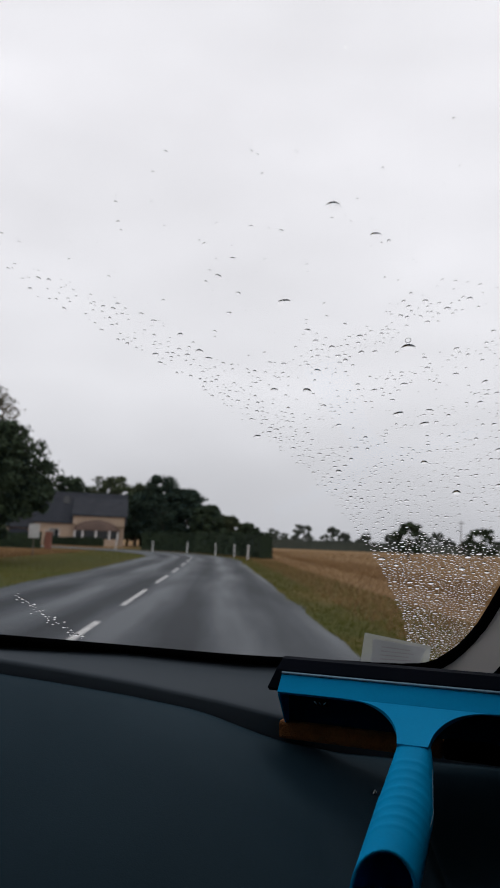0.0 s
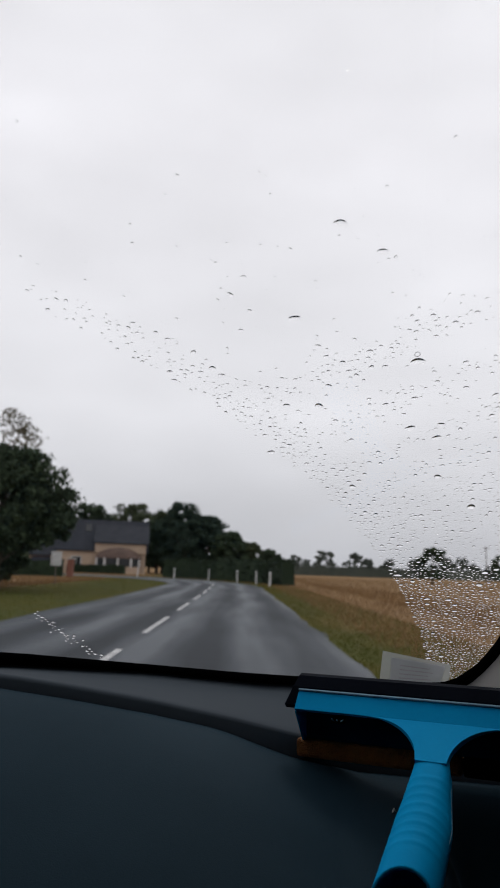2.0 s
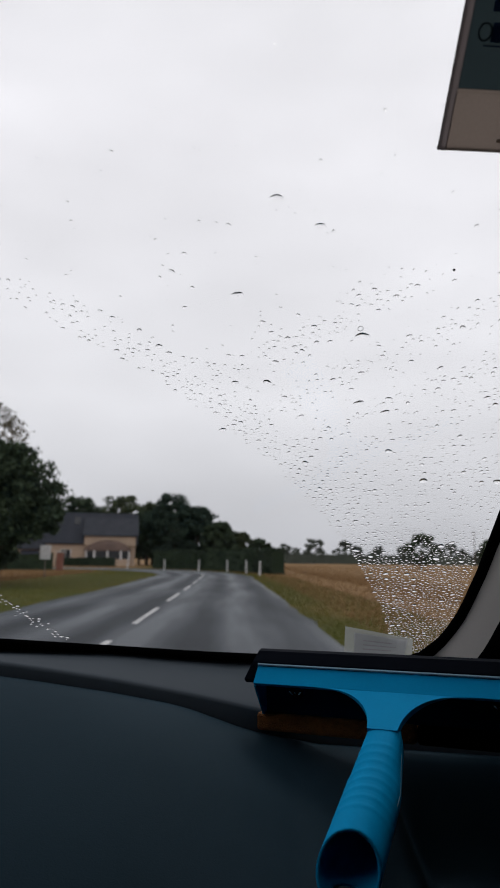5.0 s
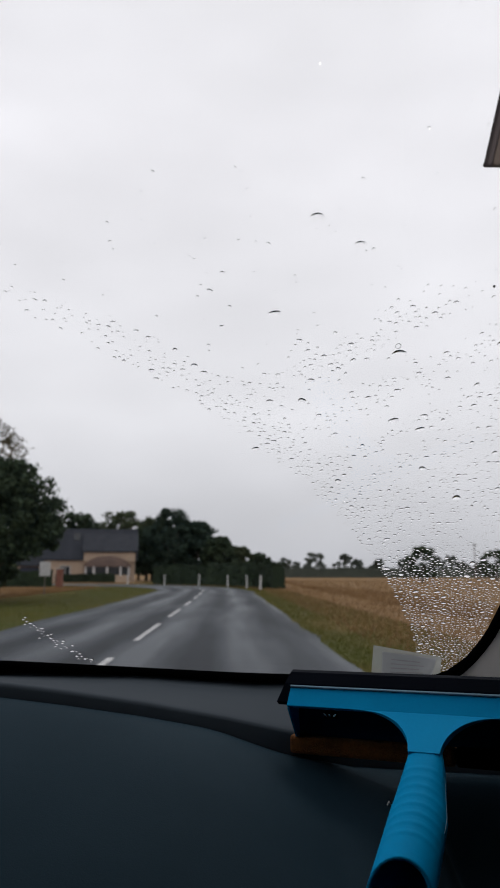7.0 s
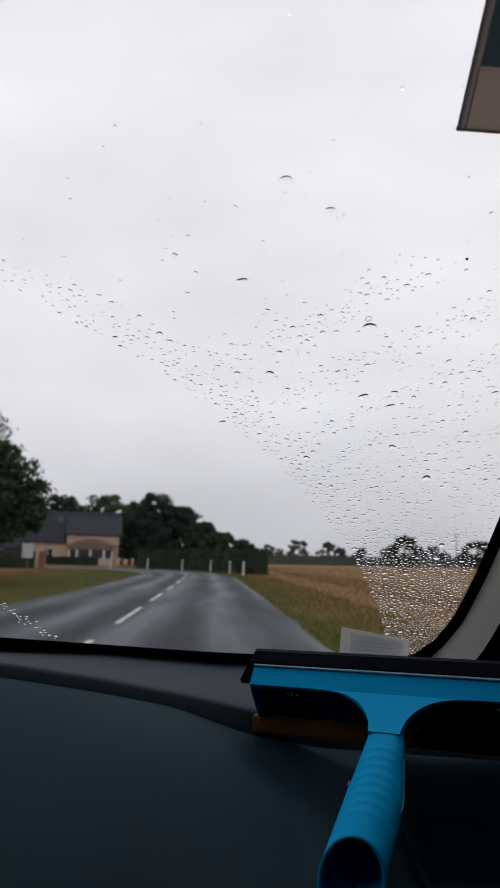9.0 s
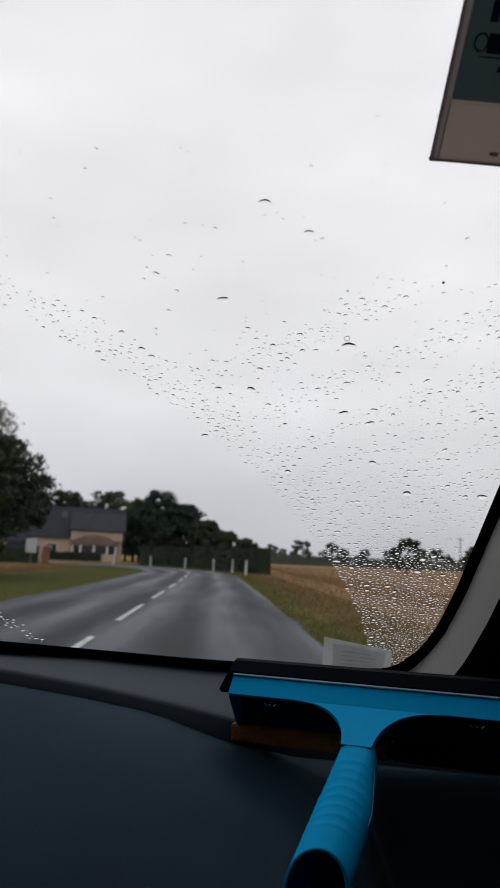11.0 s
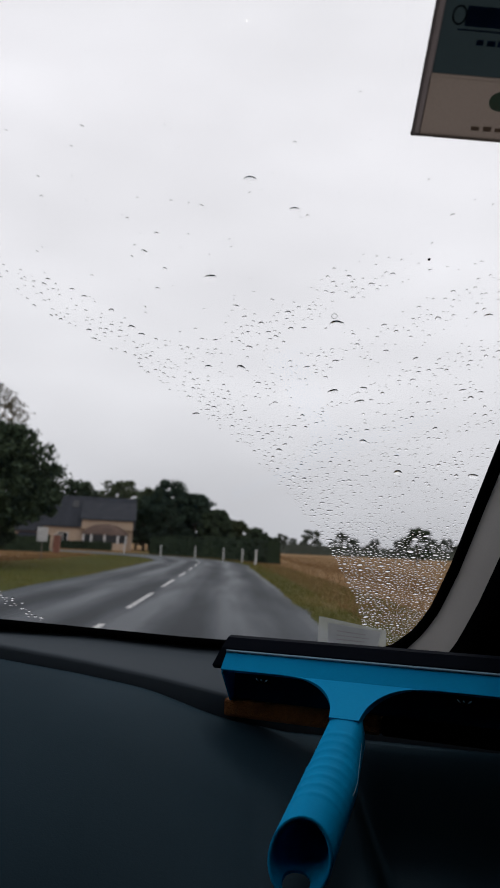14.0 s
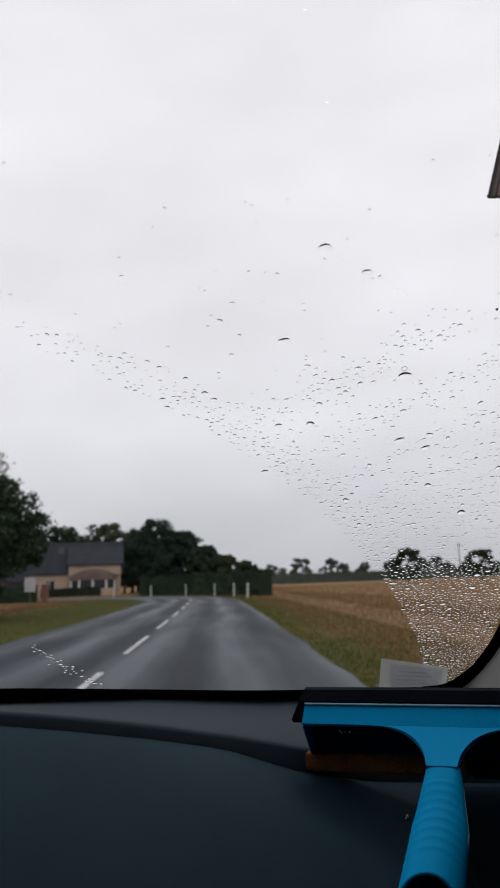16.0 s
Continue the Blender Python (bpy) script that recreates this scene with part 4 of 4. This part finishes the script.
# ---------------- rain on the glass ----------------
def drop_rows(u, v, r, stretch, rng):
    """Rings of one flattened drop: thicker at its lower side, its ends drooping."""
    ph = rng.uniform(0, 6.28)
    rings = []
    for q, h, up in ((1.0, 0.0, 0.0), (0.80, 0.190, -0.03), (0.55, 0.365, -0.06), (0.28, 0.490, -0.09)):
        ring = []
        for i in range(12):
            a = 2 * math.pi * i / 12
            rad = r * q * (1 + 0.13 * math.sin(2 * a + ph) + 0.09 * math.sin(3 * a + 2 * ph))
            sag = -0.12 * r * math.cos(a) ** 2
            ring.append(tuple(on_glass(u + rad * math.cos(a), v + rad * math.sin(a) * stretch + up * r + sag * q, 0.0056 + h * r * stretch)))
        rings.append(ring)
    return rings, tuple(on_glass(u, v - 0.10 * r, 0.0056 + 0.550 * r * stretch))


def rain(drops, seed):
    rng = np.random.default_rng(seed)
    verts, faces = [], []
    for u, v, r, st in drops:
        rings, top = drop_rows(u, v, r, st, rng)
        o = len(verts)
        for ring in rings:
            verts += ring
        verts.append(top)
        verts += rings[0]
        for k in range(3):
            for i in range(12):
                j = (i + 1) % 12
                faces.append((o + 12 * k + 12 + i, o + 12 * k + 12 + j, o + 12 * k + j, o + 12 * k + i))
        for i in range(12):
            faces.append((o + 48, o + 36 + (i + 1) % 12, o + 36 + i))
        faces.append(tuple(o + 49 + i for i in range(12)))
    return verts, faces


drng = np.random.default_rng(77)
taken = {}


def free(u, v, r):
    key = (int(u / 0.01), int(v / 0.01))
    for a in (-1, 0, 1):
        for b in (-1, 0, 1):
            for uu, vv, rr in taken.get((key[0] + a, key[1] + b), ()):
                if math.hypot(u - uu, v - vv) < (r + rr) * 1.12:
                    return False
    taken.setdefault(key, []).append((u, v, r))
    return True


def swept(u, v):
    return math.hypot(u + 0.449, v + 0.16) < 0.706


# drops that stand out singly
big = [(0.07, 0.546, 0.0051), (0.1, 0.528, 0.0041), (0.039, 0.527, 0.0022), (0.009, 0.506, 0.0021), (0.0, 0.492, 0.0029), (0.046, 0.475, 0.0048), (0.014, 0.48, 0.002), (0.065, 0.453, 0.0026), (0.14, 0.443, 0.0055), (0.25, 0.457, 0.0034), (0.071, 0.398, 0.004), (0.146, 0.379, 0.0046), (0.169, 0.37, 0.0042), (0.17, 0.384, 0.0032), (0.249, 0.387, 0.0032), (0.036, 0.348, 0.0033), (0.179, 0.327, 0.0036), (0.216, 0.292, 0.0045), (0.284, 0.292, 0.0050), (0.16, 0.477, 0.0026), (0.09, 0.432, 0.0024), (-0.005, 0.424, 0.0027), (0.181, 0.421, 0.0024), (0.144, 0.409, 0.0028)]
for u, v, r in big:
    free(u, v, r)
    d = part("raindrop", rain([(u, v, r, 0.60)], int(u * 1e4) % 997), M_WATER, None, smooth=True, loc=on_glass(u, v, 0.0056))
    tagged(d, "large clear raindrop on the windscreen", "raindrop", "large raindrops on the windscreen")
    d.visible_shadow = False

small = []
for _ in range(330000):
    u, v = drng.uniform(-0.30, 0.30), drng.uniform(0.0, 0.72)
    if u > 0.292 or v < foot(u) + 0.006 or swept(u, v):
        continue
    e = math.hypot(u + 0.449, v + 0.16) - 0.706
    wob = noise.noise((u * 22, v * 22, 0.0))
    corner = smooth01((0.245 + 0.02 * wob - v) / 0.10)
    line = v - 0.63 * u + 0.008 * wob                      # slanting trains of drops blown up the glass
    train = max(math.exp(-((line - c) / w) ** 2) for c, w in ((0.381, 0.013), (0.322, 0.013), (0.268, 0.010), (0.228, 0.012), (0.185, 0.013), (0.140, 0.016)))
    low = smooth01((0.52 - v) / 0.06)
    edge = math.exp(-((e - 0.012) / 0.016) ** 2) * smooth01((u + 0.20) / 0.16)
    body = low * smooth01((u + 0.06) / 0.10) * (0.007 + 0.062 * train) + 0.068 * low * edge
    damp = smooth01((0.36 - v) / 0.08) * smooth01(e / 0.01)   # fine beads low on the unwiped glass
    p = max(body, 0.045 * damp, 0.0034 if v < 0.58 else 0.0011)
    if math.hypot((u - 0.250) / 0.036, (v - 0.083) / 0.016) < 1 + 0.3 * wob:
        p *= 0.12                                          # smeared patch at the sweep's end
        corner *= 0.3
    if drng.uniform() > max(p, corner):
        continue
    if corner > 0.3 and drng.uniform() < 0.75:
        r = min(drng.lognormal(math.log(0.00140), 0.42), 0.0038)
    elif body > 0.015 and drng.uniform() < 0.6:
        r = min(drng.lognormal(math.log(0.00140), 0.34), 0.0029)
    else:
        r = min(drng.lognormal(math.log(0.00100), 0.30), 0.0020)
    if free(u, v, r):
        small.append((u, v, r, drng.uniform(0.52, 0.82)))
for k in range(120):                # the streak of spray at the sweep's far end
    t = drng.uniform()
    u, v = -0.198 + 0.060 * t + drng.normal(0, 0.002 + 0.003 * t), 0.113 - 0.086 * t ** 0.85 + drng.normal(0, 0.002 + 0.002 * t)
    r = drng.uniform(0.0010, 0.0029)
    if free(u, v, r):
        small.append((u, v, r, 0.75))
fine = tagged(part("raindrops", rain(small, 5), M_WATER, None, smooth=True), "fine clear raindrops beaded outside the wiped arc", "raindrops", kind="stuff")
fine.visible_shadow = False

# ---------------- label on the glass ----------------
def on_pane(q, a0, a1, b0, b1, w):
    """A piece of a four-cornered sheet (corners: lower left, lower right, upper left, upper right)."""
    def at(a, b):
        u, v = ((1 - a) * (1 - b) * q[0][k] + a * (1 - b) * q[1][k] + (1 - a) * b * q[2][k] + a * b * q[3][k] for k in (0, 1))
        return on_glass(u, v, w)
    return loft([[at(a0, b0), at(a1, b0)], [at(a0, b1), at(a1, b1)]])


SHEET = ((0.1787, 0.0050), (0.2590, 0.0030), (0.1723, 0.0714), (0.2515, 0.0478))
PANEL = ((0.1897, 0.0100), (0.2480, 0.0085), (0.1836, 0.0604), (0.2458, 0.0458))
stick = thing("windscreen_label", tuple(on_glass(0.22, 0.03, -0.001)), "translucent grey paper label stuck inside the windscreen", "label")
part("sheet", on_pane(SHEET, 0, 1, 0, 1, -0.0008), M_STICK, stick)
part("printed_panel", on_pane(PANEL, 0, 1, 0, 1, -0.0014), M_STICK2, stick)
for k in range(4):
    part("text_bar", on_pane(PANEL, 0.17, 0.80 - 0.08 * (k % 2), 0.18 + 0.18 * k, 0.22 + 0.18 * k, -0.0020), M_BARS, stick)

# ---------------- document pouch under the sun visor ----------------
def on_pouch(a, b, w=0.0):
    """a to the right, b up the pouch from its lower outer corner, w towards the seats."""
    return on_glass(0.1595 + a - 0.016 * b, 0.5885 + b - 0.02 * a, -0.0197 - w)


def pouch_sheet(a0, a1, b0, b1, w1, n=6):
    """A thin flat sheet or print lying on the pouch."""
    return loft([[on_pouch(a0 + (a1 - a0) * k / n, b, w1) for k in range(n + 1)] for b in (b0, b1)])


pouch = thing("document_pouch", tuple(on_pouch(0.1, 0.1)), "taupe fabric document pouch with a dark printed card", "pouch")
part("backing", pouch_sheet(0.0044, 0.20, 0.0, 0.0312, 0.0022), M_TAUPE, pouch)
part("side_hem", pouch_sheet(0.0, 0.0050, 0.0, 0.240, 0.0026), M_HEM, pouch, "greyer stitched hem")
part("edge_binding", tube([on_pouch(0.001, b, 0.001) for b in np.linspace(0, 0.24, 8)], [0.0008] * 8, 6), M_CABIN, pouch, "dark edge binding")
part("bottom_binding", tube([on_pouch(a, 0.001, 0.001) for a in np.linspace(0, 0.20, 8)], [0.0008] * 8, 6), M_CABIN, pouch, "dark edge binding")
part("card", pouch_sheet(0.0048, 0.20, 0.0330, 0.240, 0.0022), M_CARD, pouch, "dark printed card")
part("window_hem", pouch_sheet(0.0048, 0.20, 0.0310, 0.0332, 0.0026), M_TAUPE, pouch)
part("printed_band", pouch_sheet(0.0165, 0.12, 0.0560, 0.0652, 0.0038), M_PRINT, pouch)
part("printed_ring", tube([on_pouch(0.0130 + 0.0034 * math.cos(a), 0.0607 + 0.0040 * math.sin(a), 0.0038) for a in np.linspace(0, 2 * math.pi, 20)], [0.0005] * 20, 5), M_CARD2, pouch)
part("rule_line", pouch_sheet(0.0135, 0.12, 0.0540, 0.0548, 0.0038), M_PRINT, pouch)
for k in range(9):
    part("heading_bar", pouch_sheet(0.0147 + 0.0062 * k, 0.0190 + 0.0062 * k + 0.0006 * (k % 2), 0.0700, 0.0795 - 0.001 * (k % 3), 0.0038), M_PRINT, pouch)
for k in range(6):
    part("text_bar", pouch_sheet(0.0246 + 0.0056 * k, 0.0284 + 0.0056 * k + 0.0008 * (k % 2), 0.0478, 0.0505, 0.0038), M_PRINT, pouch)
bm = bmesh.new()
bm.faces.new([bm.verts.new(on_pouch(0.0455 + 0.0062 * math.cos(a), 0.0215 + 0.0050 * math.sin(a), 0.0028)) for a in np.linspace(0, 2 * math.pi, 24, endpoint=False)])
part("green_mark", bm, M_GREEN, pouch, "faded round teal mark")
for k in range(6):
    part("faint_bar", pouch_sheet(0.033 + 0.0068 * k, 0.0378 + 0.0068 * k, 0.0056, 0.0078 + 0.0004 * (k % 2), 0.0028), M_FAINT, pouch, "faint grey-green lettering bar")


# ---------------- squeegee lying on the dashboard ----------------
SQ = Matrix.Translation((0.1881, 0.6515, 1.0589)) @ Matrix.Rotation(-0.4284, 4, "Z") @ Matrix.Rotation(-0.0172, 4, "Y") @ Matrix.Rotation(-0.0098, 4, "X")
T_BAR, T_NECK, BAR = radians(51.8), radians(28.5), 0.0191


def sq(x, s, n=0.0):
    """x along the blade, s down the face (steep bar, then flatter neck) towards the handle's end, n out of the face."""
    a, b = min(s, BAR), max(0.0, s - BAR)
    t = T_BAR if s < BAR else T_NECK
    y = -0.004 - a * math.cos(T_BAR) - b * math.cos(T_NECK) - n * math.sin(t)
    z = 0.026 - a * math.sin(T_BAR) - b * math.sin(T_NECK) + n * math.cos(t)
    return SQ @ Vector((x, y, z))


def sq_box(x0, x1, y0, y1, z0, z1, bevel=0.0015):
    return boxed(x0, x1, y0, y1, z0, z1, m=SQ, bevel=bevel)


squeegee = thing("squeegee", (0.184, 0.638, 1.0), "bright blue plastic squeegee with black rubber blade on the dashboard", "squeegee")
def slab(outline, depth):
    bm = bmesh.new()
    a = [bm.verts.new(sq(x, s, 0.0)) for x, s in outline]
    b = [bm.verts.new(sq(x, s, -depth(x, s) if callable(depth) else -depth)) for x, s in outline]
    bm.faces.new(a)
    bm.faces.new(list(reversed(b)))
    for k in range(len(a)):
        q = (k + 1) % len(a)
        bm.faces.new((a[k], a[q], b[q], b[k]))
    return bm


part("head_bar", slab([(-0.125, 0.0), (-0.1255, 0.0190), (0.1255, 0.0190), (0.125, 0.0)], 0.004), M_BLUE, squeegee)
half = [(-0.066, 0.0192), (-0.053, 0.0198), (-0.042, 0.0217), (-0.031, 0.0270), (-0.0226, 0.0350), (-0.0170, 0.0440), (-0.0136, 0.0530), (-0.0120, 0.0643)]
for _ in range(2):                  # rounded curve
    half = [half[0]] + [(p[0] + (q[0] - p[0]) * f, p[1] + (q[1] - p[1]) * f) for p, q in zip(half, half[1:]) for f in (0.25, 0.75)] + [half[-1]]
part("neck", slab(half + [(-x, s) for x, s in reversed(half)], lambda x, s: 0.0010 + 0.0045 * max(0.0, min(1.0, (0.05 - abs(x)) / 0.033))), M_BLUE, squeegee)
# The lip's pale colour stands for the highlight along the bar's top.
part("raised_lip", tube([sq(-0.125, 0.0006, 0.0008), sq(0.125, 0.0006, 0.0008)], [0.0011, 0.0011], 8), M_LIP, squeegee, "raised lip with a painted pale highlight")
# The navy colour stands for shade under the bar.
part("back_wall", loft([[SQ @ Vector((x, y, z)) for y, z in ((0.0120, 0.0200), (0.0135, -0.0195), (0.0185, -0.0195), (0.0170, 0.0200))] for x in (-0.1253, 0.1253)], True, True), M_BLUE_SHADE, squeegee, "blade channel, its shade put in as dark navy")
for x in (-0.1253, 0.1237):
    part("end_plate", loft([[SQ @ Vector((x + dx, y, z)) for y, z in ((-0.0150, 0.0085), (0.0062, -0.0195), (0.0150, -0.0195), (0.0150, 0.0200), (-0.0060, 0.0200))] for dx in (0, 0.0016)], True, True), M_BLUE, squeegee)
part("rubber_blade", loft([[SQ @ Vector((x + dx * k, y, z)) for y, z, k in ((-0.0035, 0.0285, 0.35), (0.003, 0.0375, 0), (0.009, 0.039, 0), (0.015, 0.034, 0.1), (0.010, 0.014, 0.9), (-0.004, 0.0095, 1), (-0.0086, 0.0129, 1))] for x, dx in ((-0.1275, -0.010), (0.1275, 0.010))], True, True), M_BLADE, squeegee, "black rubber wiping blade")
part("sponge", sq_box(-0.1325, 0.0150, 0.0080, 0.025, -0.0350, -0.0190, 0.003), M_SPONGE, squeegee, "orange foam sponge strip")
# The strip's right end, coloured black for the shade it lies in.
part("sponge", sq_box(0.0155, 0.1300, 0.0080, 0.025, -0.0350, -0.0190, 0.003), M_RUBBER_SHADE, squeegee, "right end of the foam strip, coloured black for shade")
for x in (-0.0868, 0.0868):
    y0, z0 = -0.0100, 0.0034
    cl = part("clip", loft([[SQ @ Vector((x + dx, y0 + dy, z0 + dz)) for dy, dz in ((0.0030, 0.0030), (-0.0002, 0.0020), (-0.0002, -0.0020), (0.0030, -0.0030))] for dx in (-0.0060, -0.005, 0.005, 0.0060)], True, True), M_RUBBER_SHADE, squeegee, "dark moulded clip")
    # Small pale slivers added as the glints on each clip.
    for dx, ex, ez in ((-0.0056, 0.0024, -0.0030), (-0.0012, 0.0012, -0.0016), (0.0024, 0.0030, 0.0026)):
        part("painted_glint", tube([SQ @ Vector((x + dx + ex * q, y0 - 0.0010 - 0.60 * ez * (q - 0.5), z0 + 0.0005 + ez * (q - 0.5))) for q in (0.0, 0.4, 1.0)], [0.0003, 0.0008, 0.0003], 5), M_GLINT, cl, "pale glint put in as colour")
# hollow handle with an oblique open end
N = 28
rows_o, rows_i = [], []
S_A, S_TOP, S_LOW = 0.0563, 0.1604, 0.1883
STEPS = 72
for k in range(STEPS + 1):
    t = k / STEPS
    ring_o, ring_i = [], []
    for i in range(N):
        a = 2 * math.pi * i / N
        rx, rn = 0.0130 + 0.0075 * min(1, t * 2.1) + 0.0017 * t * t, 0.0150 + 0.0070 * t
        end = S_TOP + (S_LOW - S_TOP) * (0.5 - 0.5 * math.sin(a))
        s_ = S_A + (end - S_A) * t
        g = s_ - 0.0040 * math.cos(a) ** 2
        lean = -0.0079 * max(0.0, (s_ - 0.0643) / 0.0958) + 0.071 * t * rn * math.sin(a)   # the handle leaves the head a little askew
        rib = 0.00040 * max(0.0, math.sin(a)) * max(0.0, math.sin(2 * math.pi * (g - 0.069) / 0.0085)) * (0.073 < g < 0.142)
        p = 0.38 + 0.62 * min(1.0, t / 0.4)       # squarer where it leaves the neck
        ca, sa = math.copysign(abs(math.cos(a)) ** p, math.cos(a)), math.copysign(abs(math.sin(a)) ** p, math.sin(a))
        ring_o.append(sq(lean + 0.0031 * min(1, 2 * t) + (rx + rib) * ca, s_, -rn - 0.0006 + (rn + rib) * sa))
        ring_i.append(sq(lean + 0.0031 * min(1, 2 * t) + (rx - 0.0025) * ca, s_ + (0 if k else 0.02), -rn - 0.0006 + (rn - 0.0025) * sa))
    rows_o.append(ring_o)
    rows_i.append(ring_i)
handle = part("handle", loft(rows_o + [rows_i[-1 - k] for k in range(0, STEPS + 1, 6)], True, True), M_BLUE, squeegee, smooth=True)
hole = part("hole", tube([sq(-0.0095, 0.1780, -0.060), sq(-0.0095, 0.1780, -0.030)], [0.0095, 0.0095], 20), M_BLUE)
cut = handle.modifiers.new("cut", "BOOLEAN")
cut.operation, cut.object, cut.solver = "DIFFERENCE", hole, "EXACT"
bpy.context.view_layer.update()
cut_mesh = bpy.data.meshes.new_from_object(handle.evaluated_get(bpy.context.evaluated_depsgraph_get()))
handle.modifiers.clear()
handle.data = cut_mesh
bpy.data.objects.remove(hole)
part("mould_seam", tube([rows_o[k][1] for k in range(12, 44, 2)], [0.0001] + [0.00028] * 14 + [0.0001], 5), M_LIP, handle, "pale mould seam")

crumb = part("crumb", tube([(0.1485, 0.6585, pad_z(0.15, 0.658) + 0.0012), (0.1500, 0.6580, pad_z(0.15, 0.658) + 0.0042), (0.1512, 0.6590, pad_z(0.15, 0.658) + 0.002)], [0.0006, 0.0010, 0.0005], 6), M_WHITE, None, loc=(0.15, 0.658, pad_z(0.15, 0.658)))
tagged(crumb, "tiny white crumb lying on the dashboard", "crumb")
